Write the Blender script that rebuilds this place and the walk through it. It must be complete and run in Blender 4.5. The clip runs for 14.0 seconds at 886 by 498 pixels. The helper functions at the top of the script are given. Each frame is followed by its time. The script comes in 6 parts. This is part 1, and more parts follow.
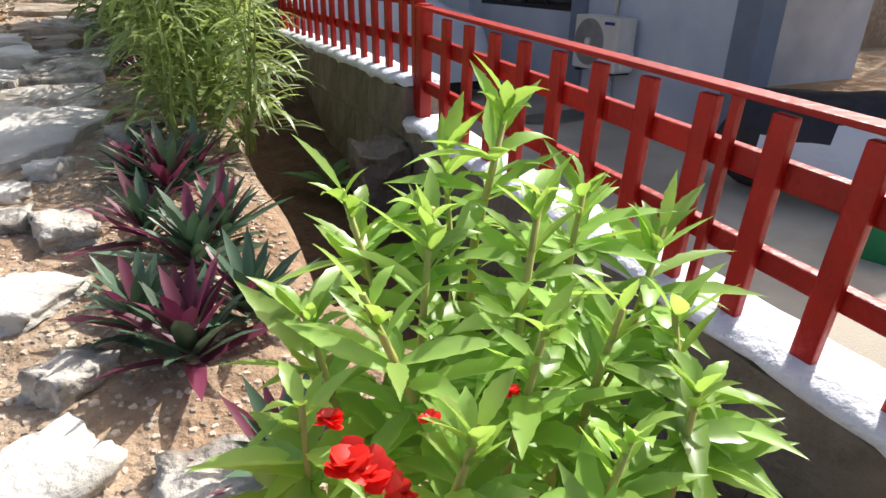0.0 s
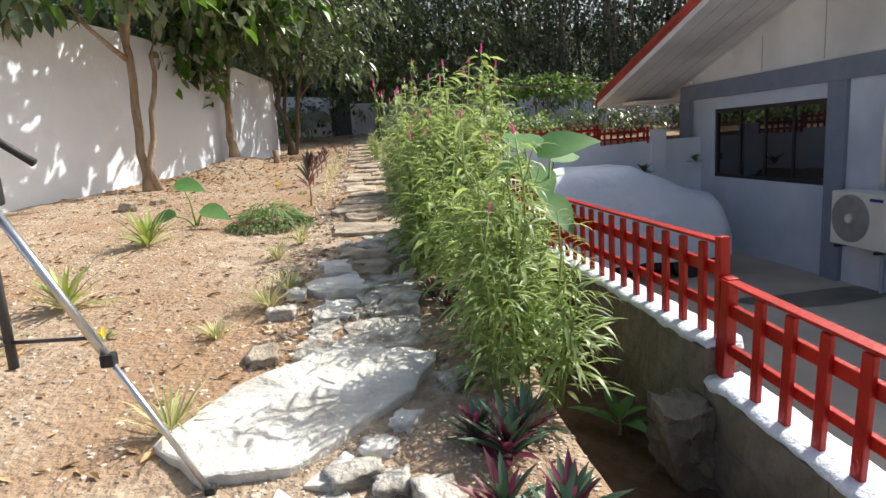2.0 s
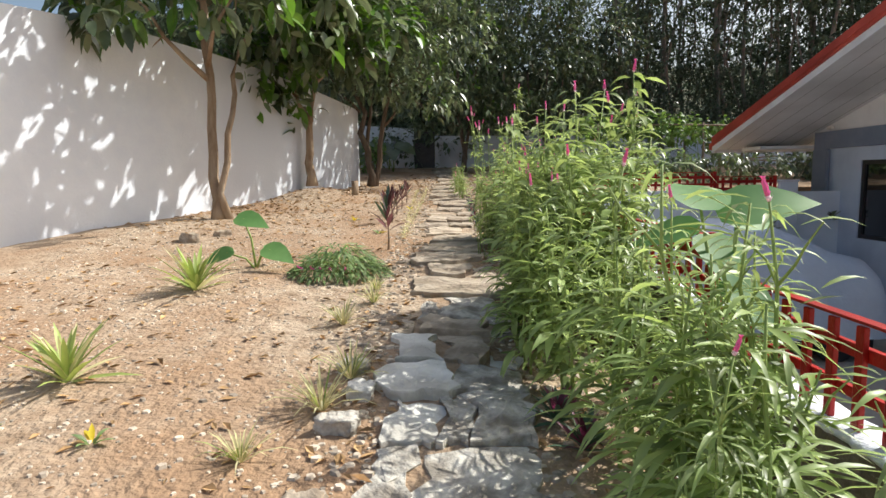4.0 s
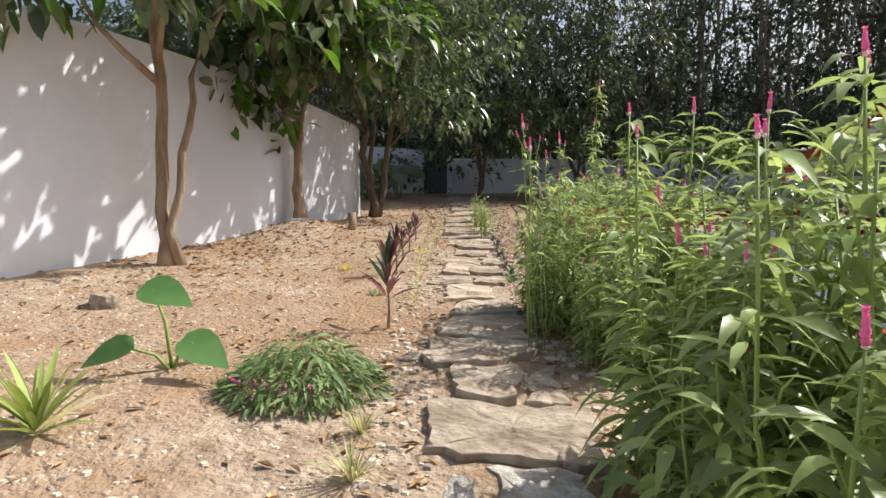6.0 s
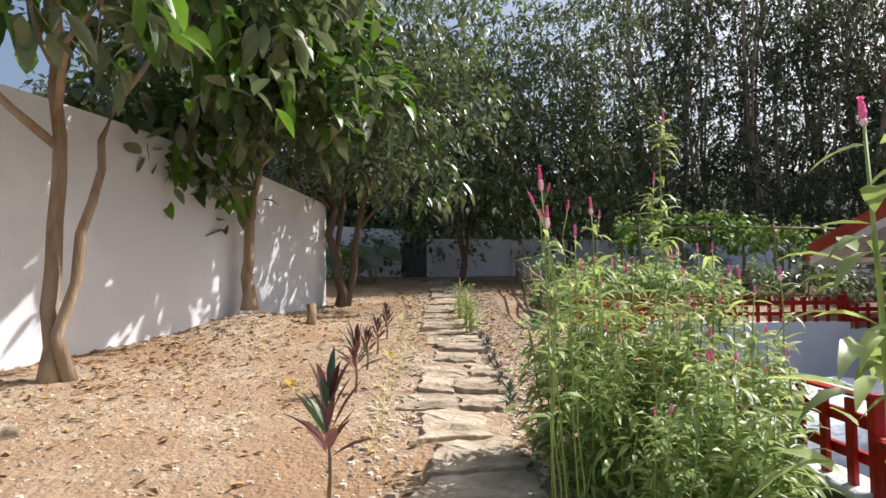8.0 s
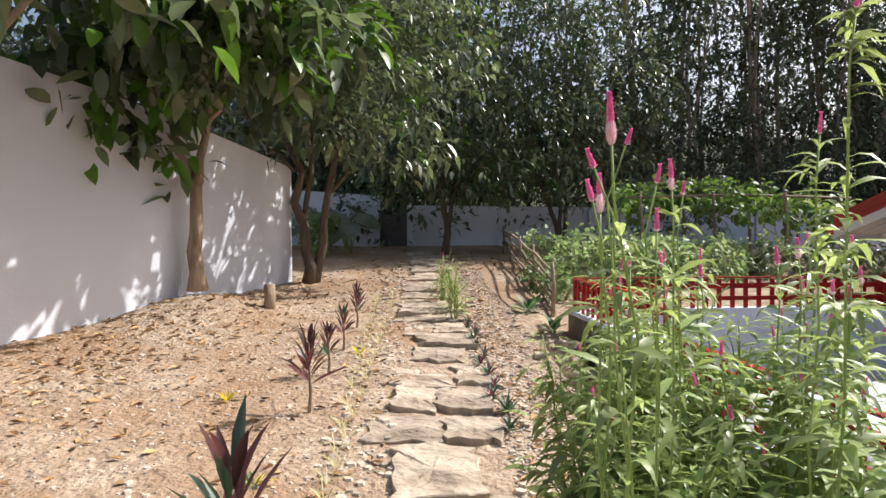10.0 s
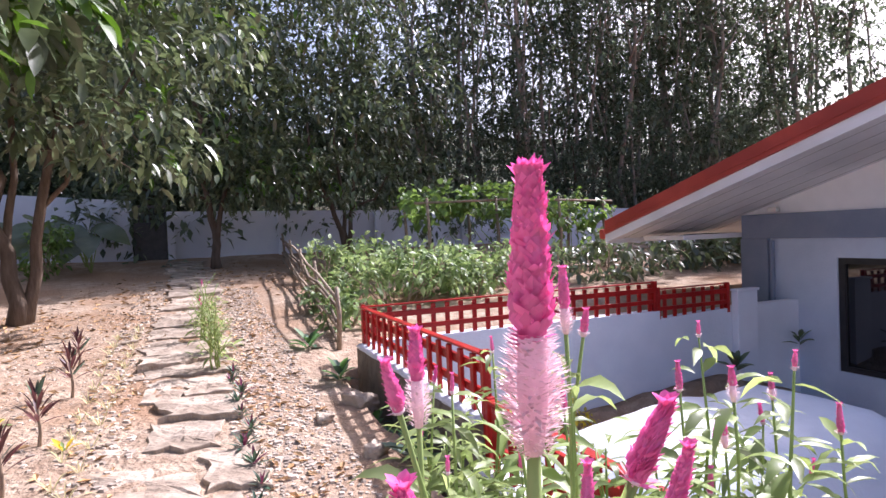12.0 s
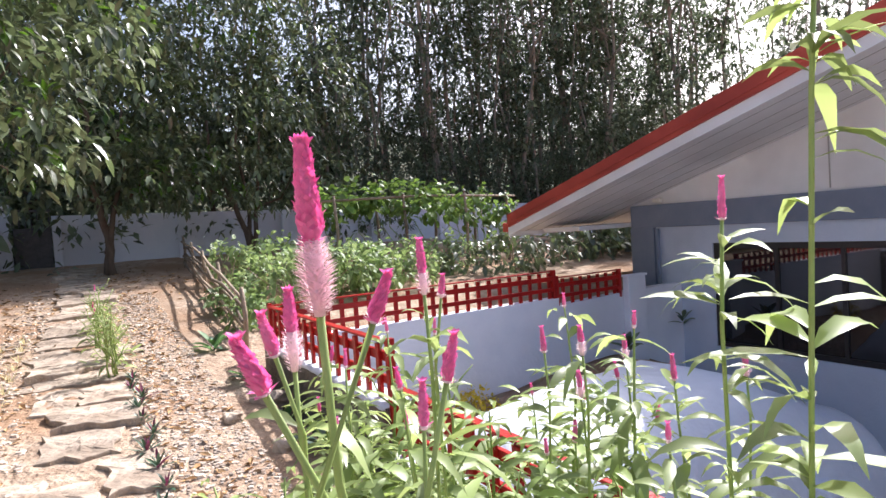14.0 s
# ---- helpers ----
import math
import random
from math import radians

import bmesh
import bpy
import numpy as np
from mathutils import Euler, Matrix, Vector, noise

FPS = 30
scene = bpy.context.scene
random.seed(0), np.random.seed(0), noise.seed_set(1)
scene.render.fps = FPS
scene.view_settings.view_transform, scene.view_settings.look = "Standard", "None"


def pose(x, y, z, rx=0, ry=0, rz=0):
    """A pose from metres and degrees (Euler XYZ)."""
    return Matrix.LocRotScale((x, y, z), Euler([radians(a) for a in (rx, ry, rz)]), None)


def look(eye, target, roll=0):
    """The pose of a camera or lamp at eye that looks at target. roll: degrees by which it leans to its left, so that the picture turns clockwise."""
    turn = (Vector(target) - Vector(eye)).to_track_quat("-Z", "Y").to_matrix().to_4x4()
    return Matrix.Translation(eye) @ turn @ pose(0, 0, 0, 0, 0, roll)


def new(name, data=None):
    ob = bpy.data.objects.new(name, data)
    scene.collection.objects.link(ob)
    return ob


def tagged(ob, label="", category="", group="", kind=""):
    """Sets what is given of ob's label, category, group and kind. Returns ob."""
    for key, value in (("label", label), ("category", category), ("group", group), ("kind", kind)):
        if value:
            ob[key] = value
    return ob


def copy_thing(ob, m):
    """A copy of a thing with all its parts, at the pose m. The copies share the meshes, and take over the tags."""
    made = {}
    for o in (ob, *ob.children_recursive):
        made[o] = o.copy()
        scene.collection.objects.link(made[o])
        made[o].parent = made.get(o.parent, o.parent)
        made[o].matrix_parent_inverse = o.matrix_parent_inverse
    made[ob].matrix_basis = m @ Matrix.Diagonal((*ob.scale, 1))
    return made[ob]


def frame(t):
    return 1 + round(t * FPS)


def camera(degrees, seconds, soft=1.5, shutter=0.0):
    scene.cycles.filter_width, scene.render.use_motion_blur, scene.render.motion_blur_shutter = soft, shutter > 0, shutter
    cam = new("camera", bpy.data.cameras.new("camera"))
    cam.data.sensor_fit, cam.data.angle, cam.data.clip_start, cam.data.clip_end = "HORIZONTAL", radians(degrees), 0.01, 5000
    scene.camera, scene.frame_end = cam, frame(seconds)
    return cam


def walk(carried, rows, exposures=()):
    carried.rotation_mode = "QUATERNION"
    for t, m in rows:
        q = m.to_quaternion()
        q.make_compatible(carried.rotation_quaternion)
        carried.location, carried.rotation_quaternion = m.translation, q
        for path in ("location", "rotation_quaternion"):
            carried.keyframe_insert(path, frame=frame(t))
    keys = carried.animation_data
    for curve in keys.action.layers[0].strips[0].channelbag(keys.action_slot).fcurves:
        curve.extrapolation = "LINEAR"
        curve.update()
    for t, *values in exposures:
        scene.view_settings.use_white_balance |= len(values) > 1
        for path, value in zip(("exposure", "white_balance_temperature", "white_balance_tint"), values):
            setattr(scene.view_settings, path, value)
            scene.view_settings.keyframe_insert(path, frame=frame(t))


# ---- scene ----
cam = camera(72.83, 14.0)
PATH = [
    (0.0, (0.001, 0.001, 0.780), (1.213, 2.440, -0.477), 0.79),
    (0.5, (-0.010, -0.026, 0.810), (1.126, 2.505, -0.331), -2.80),
    (1.0, (-0.180, -0.211, 1.034), (0.480, 2.523, -0.010), -13.69),
    (1.5, (-0.296, -0.237, 1.243), (0.076, 2.659, 0.553), -8.60),
    (2.0, (-0.361, 0.007, 1.255), (-0.038, 2.942, 0.724), -3.81),
    (2.5, (-0.405, 0.131, 1.286), (-0.149, 3.084, 0.825), -2.44),
    (3.0, (-0.412, 0.267, 1.292), (-0.276, 3.235, 0.878), -1.49),
    (5.5, (-0.631, 2.853, 1.431), (-0.704, 5.838, 1.143), -0.77),
    (6.0, (-0.641, 3.215, 1.477), (-0.699, 6.204, 1.230), -0.15),
    (6.5, (-0.604, 3.600, 1.506), (-0.649, 6.597, 1.376), 1.31),
    (7.0, (-0.582, 3.940, 1.540), (-0.645, 6.940, 1.549), 0.99),
    (7.5, (-0.597, 4.288, 1.560), (-0.625, 7.285, 1.673), -0.93),
    (8.0, (-0.622, 4.602, 1.567), (-0.584, 7.598, 1.719), -0.56),
    (10.5, (-0.567, 5.861, 1.746), (-0.438, 7.857, 1.713), -0.49),
    (11.0, (-0.519, 6.102, 1.808), (-0.188, 8.075, 1.795), 0.98),
    (11.5, (-0.414, 6.381, 1.914), (0.193, 8.286, 1.897), 0.12),
    (12.0, (-0.345, 6.513, 1.939), (0.418, 8.361, 1.888), -2.30),
    (12.5, (-0.359, 6.496, 1.951), (0.441, 8.329, 1.898), -4.00),
    (13.0, (-0.368, 6.494, 1.949), (0.465, 8.311, 1.879), -5.10),
    (13.5, (-0.369, 6.494, 1.938), (0.484, 8.304, 1.868), -4.70),
    (14.0, (-0.351, 6.381, 1.911), (0.672, 8.099, 1.838), -3.80),
]
walk(cam, [(t, look(e, g, r)) for t, e, g, r in PATH],
     exposures=[(0.0, 0.46, 6500, 10), (1.2, 0.42, 6450, 8), (3.0, 0.42, 6400, 6), (5.3, 0.3, 6450, 8), (6.5, 0.33, 6450, 10), (8.0, 0.39, 6450, 10), (10.5, 0.5, 6300, 14), (11.5, 0.72, 5900, 23), (12.0, 0.84, 5850, 27), (13.4, 0.87, 5900, 25), (14.0, 0.92, 6050, 18)])

# ---- world and light ----
SUN_AZ, SUN_EL = radians(67), radians(45)
world = bpy.data.worlds.new("World")
scene.world = world
world.use_nodes = True
wn = world.node_tree.nodes
sky = wn.new("ShaderNodeTexSky")
sky.sky_type, sky.sun_disc, sky.sun_elevation, sky.sun_rotation = "NISHITA", False, SUN_EL, SUN_AZ
sky.dust_density, sky.air_density = 5.0, 1.0
wn["Background"].inputs[1].default_value = 0.125
world.node_tree.links.new(sky.outputs[0], wn["Background"].inputs[0])
sun_data = bpy.data.lights.new("sun", "SUN")
sun_data.energy, sun_data.angle, sun_data.color = 4.5, radians(0.6), (1.0, 0.965, 0.91)
sun_dir = Vector((math.sin(SUN_AZ) * math.cos(SUN_EL), math.cos(SUN_AZ) * math.cos(SUN_EL), math.sin(SUN_EL)))
sun_ob = new("sun", sun_data)
sun_ob.rotation_euler = (-sun_dir).to_track_quat("-Z", "Y").to_euler()
sun_ob.location = (20, 10, 30)
scene.view_settings.exposure = 0.3


# ---- materials ----
def mat(name, c1, c2=None, scale=8.0, rough=0.7, metal=0.0, bump=0.0, bump_scale=None, detail=6.0, c3=None, scale3=0.7, island=0.0,
        rnd=0.0, spec=0.5, stretch=None, bump_dist=0.02):
    """Two-scale mottled surface: fine grain c1-c2, broad stains c3."""
    m = bpy.data.materials.new(name)
    m.use_nodes = True
    nt = m.node_tree
    N, L = nt.nodes, nt.links
    b = N["Principled BSDF"]
    b.inputs["Roughness"].default_value, b.inputs["Metallic"].default_value = rough, metal
    b.inputs["Specular IOR Level"].default_value = spec
    tc = N.new("ShaderNodeTexCoord")
    src = tc.outputs["Object"]
    if stretch:
        mp = N.new("ShaderNodeMapping")
        mp.inputs["Scale"].default_value = stretch
        L.new(src, mp.inputs["Vector"])
        src = mp.outputs[0]
    n1 = N.new("ShaderNodeTexNoise")
    n1.inputs["Scale"].default_value, n1.inputs["Detail"].default_value, n1.inputs["Roughness"].default_value = scale, detail, 0.65
    L.new(src, n1.inputs["Vector"])
    r1 = N.new("ShaderNodeValToRGB")
    r1.color_ramp.elements[0].position, r1.color_ramp.elements[1].position = 0.32, 0.68
    r1.color_ramp.elements[0].color, r1.color_ramp.elements[1].color = (*c1, 1), (*(c2 or c1), 1)
    L.new(n1.outputs["Fac"], r1.inputs[0])
    out = r1.outputs[0]
    if c3:
        n3 = N.new("ShaderNodeTexNoise")
        n3.inputs["Scale"].default_value, n3.inputs["Detail"].default_value = scale3, 5.0
        L.new(src, n3.inputs["Vector"])
        r3 = N.new("ShaderNodeValToRGB")
        r3.color_ramp.elements[0].position, r3.color_ramp.elements[1].position = 0.42, 0.62
        L.new(n3.outputs["Fac"], r3.inputs[0])
        mx = N.new("ShaderNodeMixRGB")
        mx.inputs[2].default_value = (*c3, 1)
        L.new(r3.outputs[0], mx.inputs[0])
        L.new(out, mx.inputs[1])
        out = mx.outputs[0]
    if island or rnd:
        hs = N.new("ShaderNodeHueSaturation")
        mr = N.new("ShaderNodeMapRange")
        amount = island or rnd
        mr.inputs["To Min"].default_value, mr.inputs["To Max"].default_value = 1 - amount, 1 + amount
        if island:
            g = N.new("ShaderNodeNewGeometry")
            L.new(g.outputs["Random Per Island"], mr.inputs["Value"])
        else:
            g = N.new("ShaderNodeObjectInfo")
            L.new(g.outputs["Random"], mr.inputs["Value"])
        L.new(mr.outputs[0], hs.inputs["Value"])
        L.new(out, hs.inputs["Color"])
        out = hs.outputs[0]
    L.new(out, b.inputs["Base Color"])
    if bump:
        nb = N.new("ShaderNodeTexNoise")
        nb.inputs["Scale"].default_value, nb.inputs["Detail"].default_value = bump_scale or scale * 2, 8.0
        L.new(src, nb.inputs["Vector"])
        bp = N.new("ShaderNodeBump")
        bp.inputs["Strength"].default_value, bp.inputs["Distance"].default_value = bump, bump_dist
        L.new(nb.outputs["Fac"], bp.inputs["Height"])
        L.new(bp.outputs[0], b.inputs["Normal"])
    return m


def leaf_mat(name, c1, c2, thin=0.35, rough=0.45, island=0.45, spec=0.5, hue=0.485, glow=1.5):
    """Leaf: glossy skin over a body that lets part of the light through."""
    m = mat(name, c1, c2, scale=3.0, rough=rough, island=island, detail=3.0, spec=spec)
    N, L = m.node_tree.nodes, m.node_tree.links
    b, o = N["Principled BSDF"], N["Material Output"]
    tr = N.new("ShaderNodeBsdfTranslucent")
    hs = N.new("ShaderNodeHueSaturation")
    hs.inputs["Saturation"].default_value, hs.inputs["Value"].default_value, hs.inputs["Hue"].default_value = 1.1, glow, hue
    L.new(b.inputs["Base Color"].links[0].from_socket, hs.inputs["Color"])
    L.new(hs.outputs[0], tr.inputs["Color"])
    mx = N.new("ShaderNodeMixShader")
    mx.inputs[0].default_value = thin
    L.new(b.outputs[0], mx.inputs[1])
    L.new(tr.outputs[0], mx.inputs[2])
    L.new(mx.outputs[0], o.inputs["Surface"])
    return m


M_SOIL = mat("soil", (0.26, 0.18, 0.118), (0.55, 0.435, 0.32), scale=8, rough=0.95, bump=1.0, bump_scale=26, c3=(0.34, 0.22, 0.135), scale3=0.9, spec=0.2, bump_dist=0.035)
M_TRENCH = mat("shaded_trench_soil", (0.09, 0.055, 0.035), (0.16, 0.1, 0.065), scale=12, rough=0.95, bump=0.8, bump_scale=40, spec=0.2)
M_PEBBLE = mat("pebble", (0.42, 0.34, 0.26), (0.56, 0.48, 0.39), scale=40, rough=0.9, island=0.45, spec=0.3)
M_STONE = mat("path_stone", (0.42, 0.34, 0.255), (0.63, 0.53, 0.415), scale=11, rough=0.9, bump=0.9, bump_scale=18, c3=(0.31, 0.245, 0.18), scale3=3.4, rnd=0.2, spec=0.3, stretch=(0.9, 1.25, 1.0), bump_dist=0.03)
M_LIME = mat("limestone", (0.66, 0.63, 0.57), (0.86, 0.83, 0.77), scale=12, rough=0.92, bump=0.8, bump_scale=20, c3=(0.5, 0.47, 0.42), scale3=3.0, rnd=0.1, spec=0.3, bump_dist=0.03)
M_LIME2 = mat("weathered_limestone", (0.4, 0.365, 0.32), (0.68, 0.64, 0.57), scale=17, rough=0.92, bump=1.0, bump_scale=24, c3=(0.24, 0.21, 0.175), scale3=6.0, rnd=0.2, spec=0.3, bump_dist=0.03)
M_WHITE = mat("white_wall_paint", (0.79, 0.815, 0.87), (0.84, 0.86, 0.9), scale=5, rough=0.85, bump=0.25, bump_scale=30, c3=(0.66, 0.68, 0.73), scale3=0.5, spec=0.3)
M_CONC = mat("concrete", (0.15, 0.127, 0.1), (0.28, 0.247, 0.2), scale=10, rough=0.92, bump=1.0, bump_scale=28, c3=(0.2, 0.165, 0.125), scale3=2.6, spec=0.3)
M_DRIVE = mat("driveway_concrete", (0.5, 0.45, 0.36), (0.58, 0.53, 0.44), scale=4, rough=0.9, bump=0.3, bump_scale=60, c3=(0.42, 0.37, 0.3), scale3=0.6, spec=0.3)
M_WET = mat("wet_concrete", (0.09, 0.08, 0.065), (0.14, 0.125, 0.1), scale=6, rough=0.4, c3=(0.2, 0.18, 0.14), scale3=2.0)
M_LIMEWASH = mat("limewash", (0.72, 0.76, 0.84), (0.84, 0.86, 0.9), scale=25, rough=0.85, bump=0.7, bump_scale=45, spec=0.3)
M_RED = mat("red_gloss_paint", (0.36, 0.009, 0.006), (0.48, 0.016, 0.01), scale=9, rough=0.38, bump=0.2, bump_scale=50, c3=(0.28, 0.008, 0.006), scale3=3.0, spec=0.35)
M_ROOF = mat("roof_red", (0.52, 0.07, 0.045), (0.6, 0.1, 0.065), scale=5, rough=0.5, bump=0.1, c3=(0.36, 0.05, 0.035), scale3=1.0)
M_HOUSE = mat("house_blue_grey", (0.6, 0.66, 0.77), (0.66, 0.72, 0.82), scale=3, rough=0.8, bump=0.25, bump_scale=40, c3=(0.47, 0.53, 0.64), scale3=0.7, spec=0.3)
M_TRIM = mat("house_trim_grey", (0.2, 0.235, 0.31), (0.24, 0.275, 0.35), scale=4, rough=0.75, bump=0.2, bump_scale=40, spec=0.3)
M_SOFFIT = mat("soffit_white", (0.8, 0.81, 0.82), (0.86, 0.86, 0.87), scale=3, rough=0.7, bump=0.1, c3=(0.62, 0.62, 0.62), scale3=0.6)
M_PLASTIC = mat("white_plastic", (0.74, 0.73, 0.68), (0.8, 0.79, 0.74), scale=6, rough=0.45, c3=(0.66, 0.64, 0.58), scale3=2.0)
M_GREYPL = mat("grey_plastic", (0.3, 0.3, 0.29), (0.4, 0.4, 0.38), scale=8, rough=0.5)
M_BLACK = mat("black_rubber", (0.012, 0.012, 0.013), (0.025, 0.025, 0.026), scale=10, rough=0.6)
M_FRAME = mat("dark_window_frame", (0.02, 0.018, 0.018), (0.035, 0.03, 0.03), scale=10, rough=0.4)
M_GLASS = mat("dark_glass", (0.012, 0.012, 0.014), rough=0.03, spec=1.0)
M_BLUE = mat("blue_print", (0.02, 0.03, 0.25), rough=0.5)
M_COVER = mat("car_cover_silver", (0.66, 0.71, 0.8), (0.74, 0.79, 0.87), scale=3, rough=0.5, bump=0.5, bump_scale=7, c3=(0.66, 0.72, 0.82), scale3=1.4, bump_dist=0.05)
M_BLACKCLOTH = mat("black_cover", (0.012, 0.013, 0.02), (0.025, 0.026, 0.035), scale=6, rough=0.55, bump=0.5, bump_scale=9, bump_dist=0.04)
M_GREEN = mat("green_plastic", (0.01, 0.2, 0.08), (0.015, 0.26, 0.1), scale=5, rough=0.4)
M_ALU = mat("aluminium", (0.55, 0.56, 0.58), (0.66, 0.67, 0.69), scale=20, rough=0.32, metal=0.9)
M_DARKMET = mat("dark_grey_metal", (0.06, 0.06, 0.065), (0.1, 0.1, 0.105), scale=12, rough=0.45, metal=0.3)
M_BARK = mat("bark", (0.2, 0.13, 0.08), (0.34, 0.25, 0.17), scale=12, rough=0.95, bump=1.0, bump_scale=25, c3=(0.42, 0.33, 0.24), scale3=5.0, stretch=(1, 1, 0.25), spec=0.2)
M_BARKD = mat("bark_dark", (0.09, 0.065, 0.045), (0.17, 0.13, 0.1), scale=12, rough=0.95, bump=1.0, bump_scale=25, stretch=(1, 1, 0.25), spec=0.2)
M_POLE = mat("pale_bark", (0.26, 0.23, 0.18), (0.4, 0.36, 0.29), scale=8, rough=0.9, bump=0.5, stretch=(1, 1, 0.2), spec=0.2)
M_BAMBOO = mat("weathered_bamboo", (0.2, 0.15, 0.1), (0.34, 0.27, 0.19), scale=14, rough=0.8, bump=0.5, rnd=0.3)
M_FLOOR = mat("forest_floor", (0.04, 0.035, 0.02), (0.08, 0.075, 0.04), scale=3, rough=0.95, c3=(0.03, 0.05, 0.02), scale3=0.6, spec=0.2)
M_LITTER = mat("dry_leaf", (0.3, 0.17, 0.07), (0.5, 0.33, 0.17), scale=12, rough=0.85, island=0.5, spec=0.2)
M_TREELEAF = leaf_mat("tree_leaf", (0.075, 0.11, 0.045), (0.15, 0.19, 0.1), thin=0.32, rough=0.34, spec=1.0)
M_TREELEAF2 = leaf_mat("tree_leaf_bright", (0.06, 0.14, 0.02), (0.1, 0.2, 0.035), thin=0.35, rough=0.4)
M_FOREST = leaf_mat("forest_leaf", (0.085, 0.12, 0.07), (0.16, 0.2, 0.125), thin=0.38, rough=0.36, island=0.55)
M_CELO = leaf_mat("celosia_leaf", (0.21, 0.29, 0.09), (0.34, 0.42, 0.175), thin=0.4, rough=0.42)
M_CELOSTEM = mat("celosia_stem", (0.22, 0.31, 0.07), (0.32, 0.4, 0.12), scale=20, rough=0.6)
M_BALSAM = leaf_mat("balsam_leaf", (0.25, 0.43, 0.085), (0.39, 0.56, 0.17), thin=0.42, rough=0.36, island=0.3)
M_BALSTEM = mat("balsam_stem", (0.35, 0.4, 0.1), (0.5, 0.42, 0.12), scale=20, rough=0.5)
M_REDFLOWER = leaf_mat("red_petal", (0.7, 0.015, 0.01), (0.85, 0.03, 0.02), thin=0.3, rough=0.5, island=0.25, hue=0.5, glow=1.1)
M_PINK = leaf_mat("pink_bract", (0.84, 0.16, 0.44), (0.92, 0.3, 0.58), thin=0.35, rough=0.55, island=0.14, hue=0.5, glow=1.1)
M_PALEPINK = leaf_mat("pale_pink_bract", (0.86, 0.58, 0.66), (0.92, 0.78, 0.8), thin=0.3, rough=0.6, island=0.14, hue=0.5, glow=1.05)
M_RHOGREEN = leaf_mat("oyster_leaf_green", (0.05, 0.1, 0.06), (0.1, 0.16, 0.1), thin=0.12, rough=0.45, island=0.4)
M_RHOPURP = leaf_mat("oyster_leaf_purple", (0.1, 0.025, 0.04), (0.18, 0.04, 0.08), thin=0.3, rough=0.45, island=0.5)
M_CORD = leaf_mat("cordyline_leaf", (0.08, 0.035, 0.035), (0.15, 0.06, 0.055), thin=0.3, rough=0.4, island=0.5)
M_TARO = leaf_mat("taro_leaf", (0.085, 0.21, 0.06), (0.15, 0.3, 0.1), thin=0.35, rough=0.5, island=0.2)
M_PINE = leaf_mat("pineapple_leaf", (0.2, 0.28, 0.07), (0.36, 0.42, 0.13), thin=0.25, rough=0.5, island=0.4)
M_GRASS = leaf_mat("straw_grass", (0.42, 0.4, 0.2), (0.6, 0.56, 0.33), thin=0.3, rough=0.6, island=0.4)
M_CUT = leaf_mat("clump_leaf", (0.14, 0.225, 0.075), (0.24, 0.33, 0.14), thin=0.3, rough=0.5, island=0.4)
M_SHRUB = leaf_mat("shrub_leaf", (0.17, 0.26, 0.09), (0.3, 0.39, 0.18), thin=0.35, rough=0.5, island=0.4)
M_VINE = leaf_mat("vine_leaf", (0.11, 0.2, 0.045), (0.18, 0.28, 0.085), thin=0.4, rough=0.5, island=0.4)
M_YELLOW = leaf_mat("yellow_leaf", (0.5, 0.4, 0.03), (0.65, 0.55, 0.06), thin=0.35, rough=0.5, island=0.3)


# ---- builders ----
def from_arrays(name, verts, faces, material, smooth=False):
    me = bpy.data.meshes.new(name)
    me.from_pydata([tuple(v) for v in verts], [], [tuple(f) for f in faces])
    me.materials.append(material)
    if smooth:
        me.polygons.foreach_set("use_smooth", [True] * len(me.polygons))
    me.update()
    return me


def mesh_of(name, bm, material, smooth=False):
    me = bpy.data.meshes.new(name)
    bm.to_mesh(me)
    bm.free()
    me.materials.append(material)
    if smooth:
        me.polygons.foreach_set("use_smooth", [True] * len(me.polygons))
    return me


def hold(ob, parent):
    ob.parent = parent
    return ob


def part(name, bm, material, parent, label="", smooth=False):
    me = bm if isinstance(bm, bpy.types.Mesh) else mesh_of(name, bm, material, smooth)
    ob = new(name, me)
    ob.parent = parent
    return tagged(ob, label=label)


def thing(name, m, label, category, group="", kind=""):
    ob = new(name)
    ob.empty_display_size = 0.1
    ob.matrix_basis = m
    return tagged(ob, label, category, group, kind)


def box(x0, x1, y0, y1, z0, z1, bevel=0.0, bm=None):
    bm = bm or bmesh.new()
    v = bmesh.ops.create_cube(bm, size=1.0)["verts"]
    for p in v:
        p.co = Vector(((x0 + x1) / 2 + p.co.x * (x1 - x0), (y0 + y1) / 2 + p.co.y * (y1 - y0), (z0 + z1) / 2 + p.co.z * (z1 - z0)))
    if bevel:
        es = {e for p in v for e in p.link_edges}
        bmesh.ops.bevel(bm, geom=list(es), offset=bevel, segments=2, affect="EDGES", profile=0.6)
    return bm


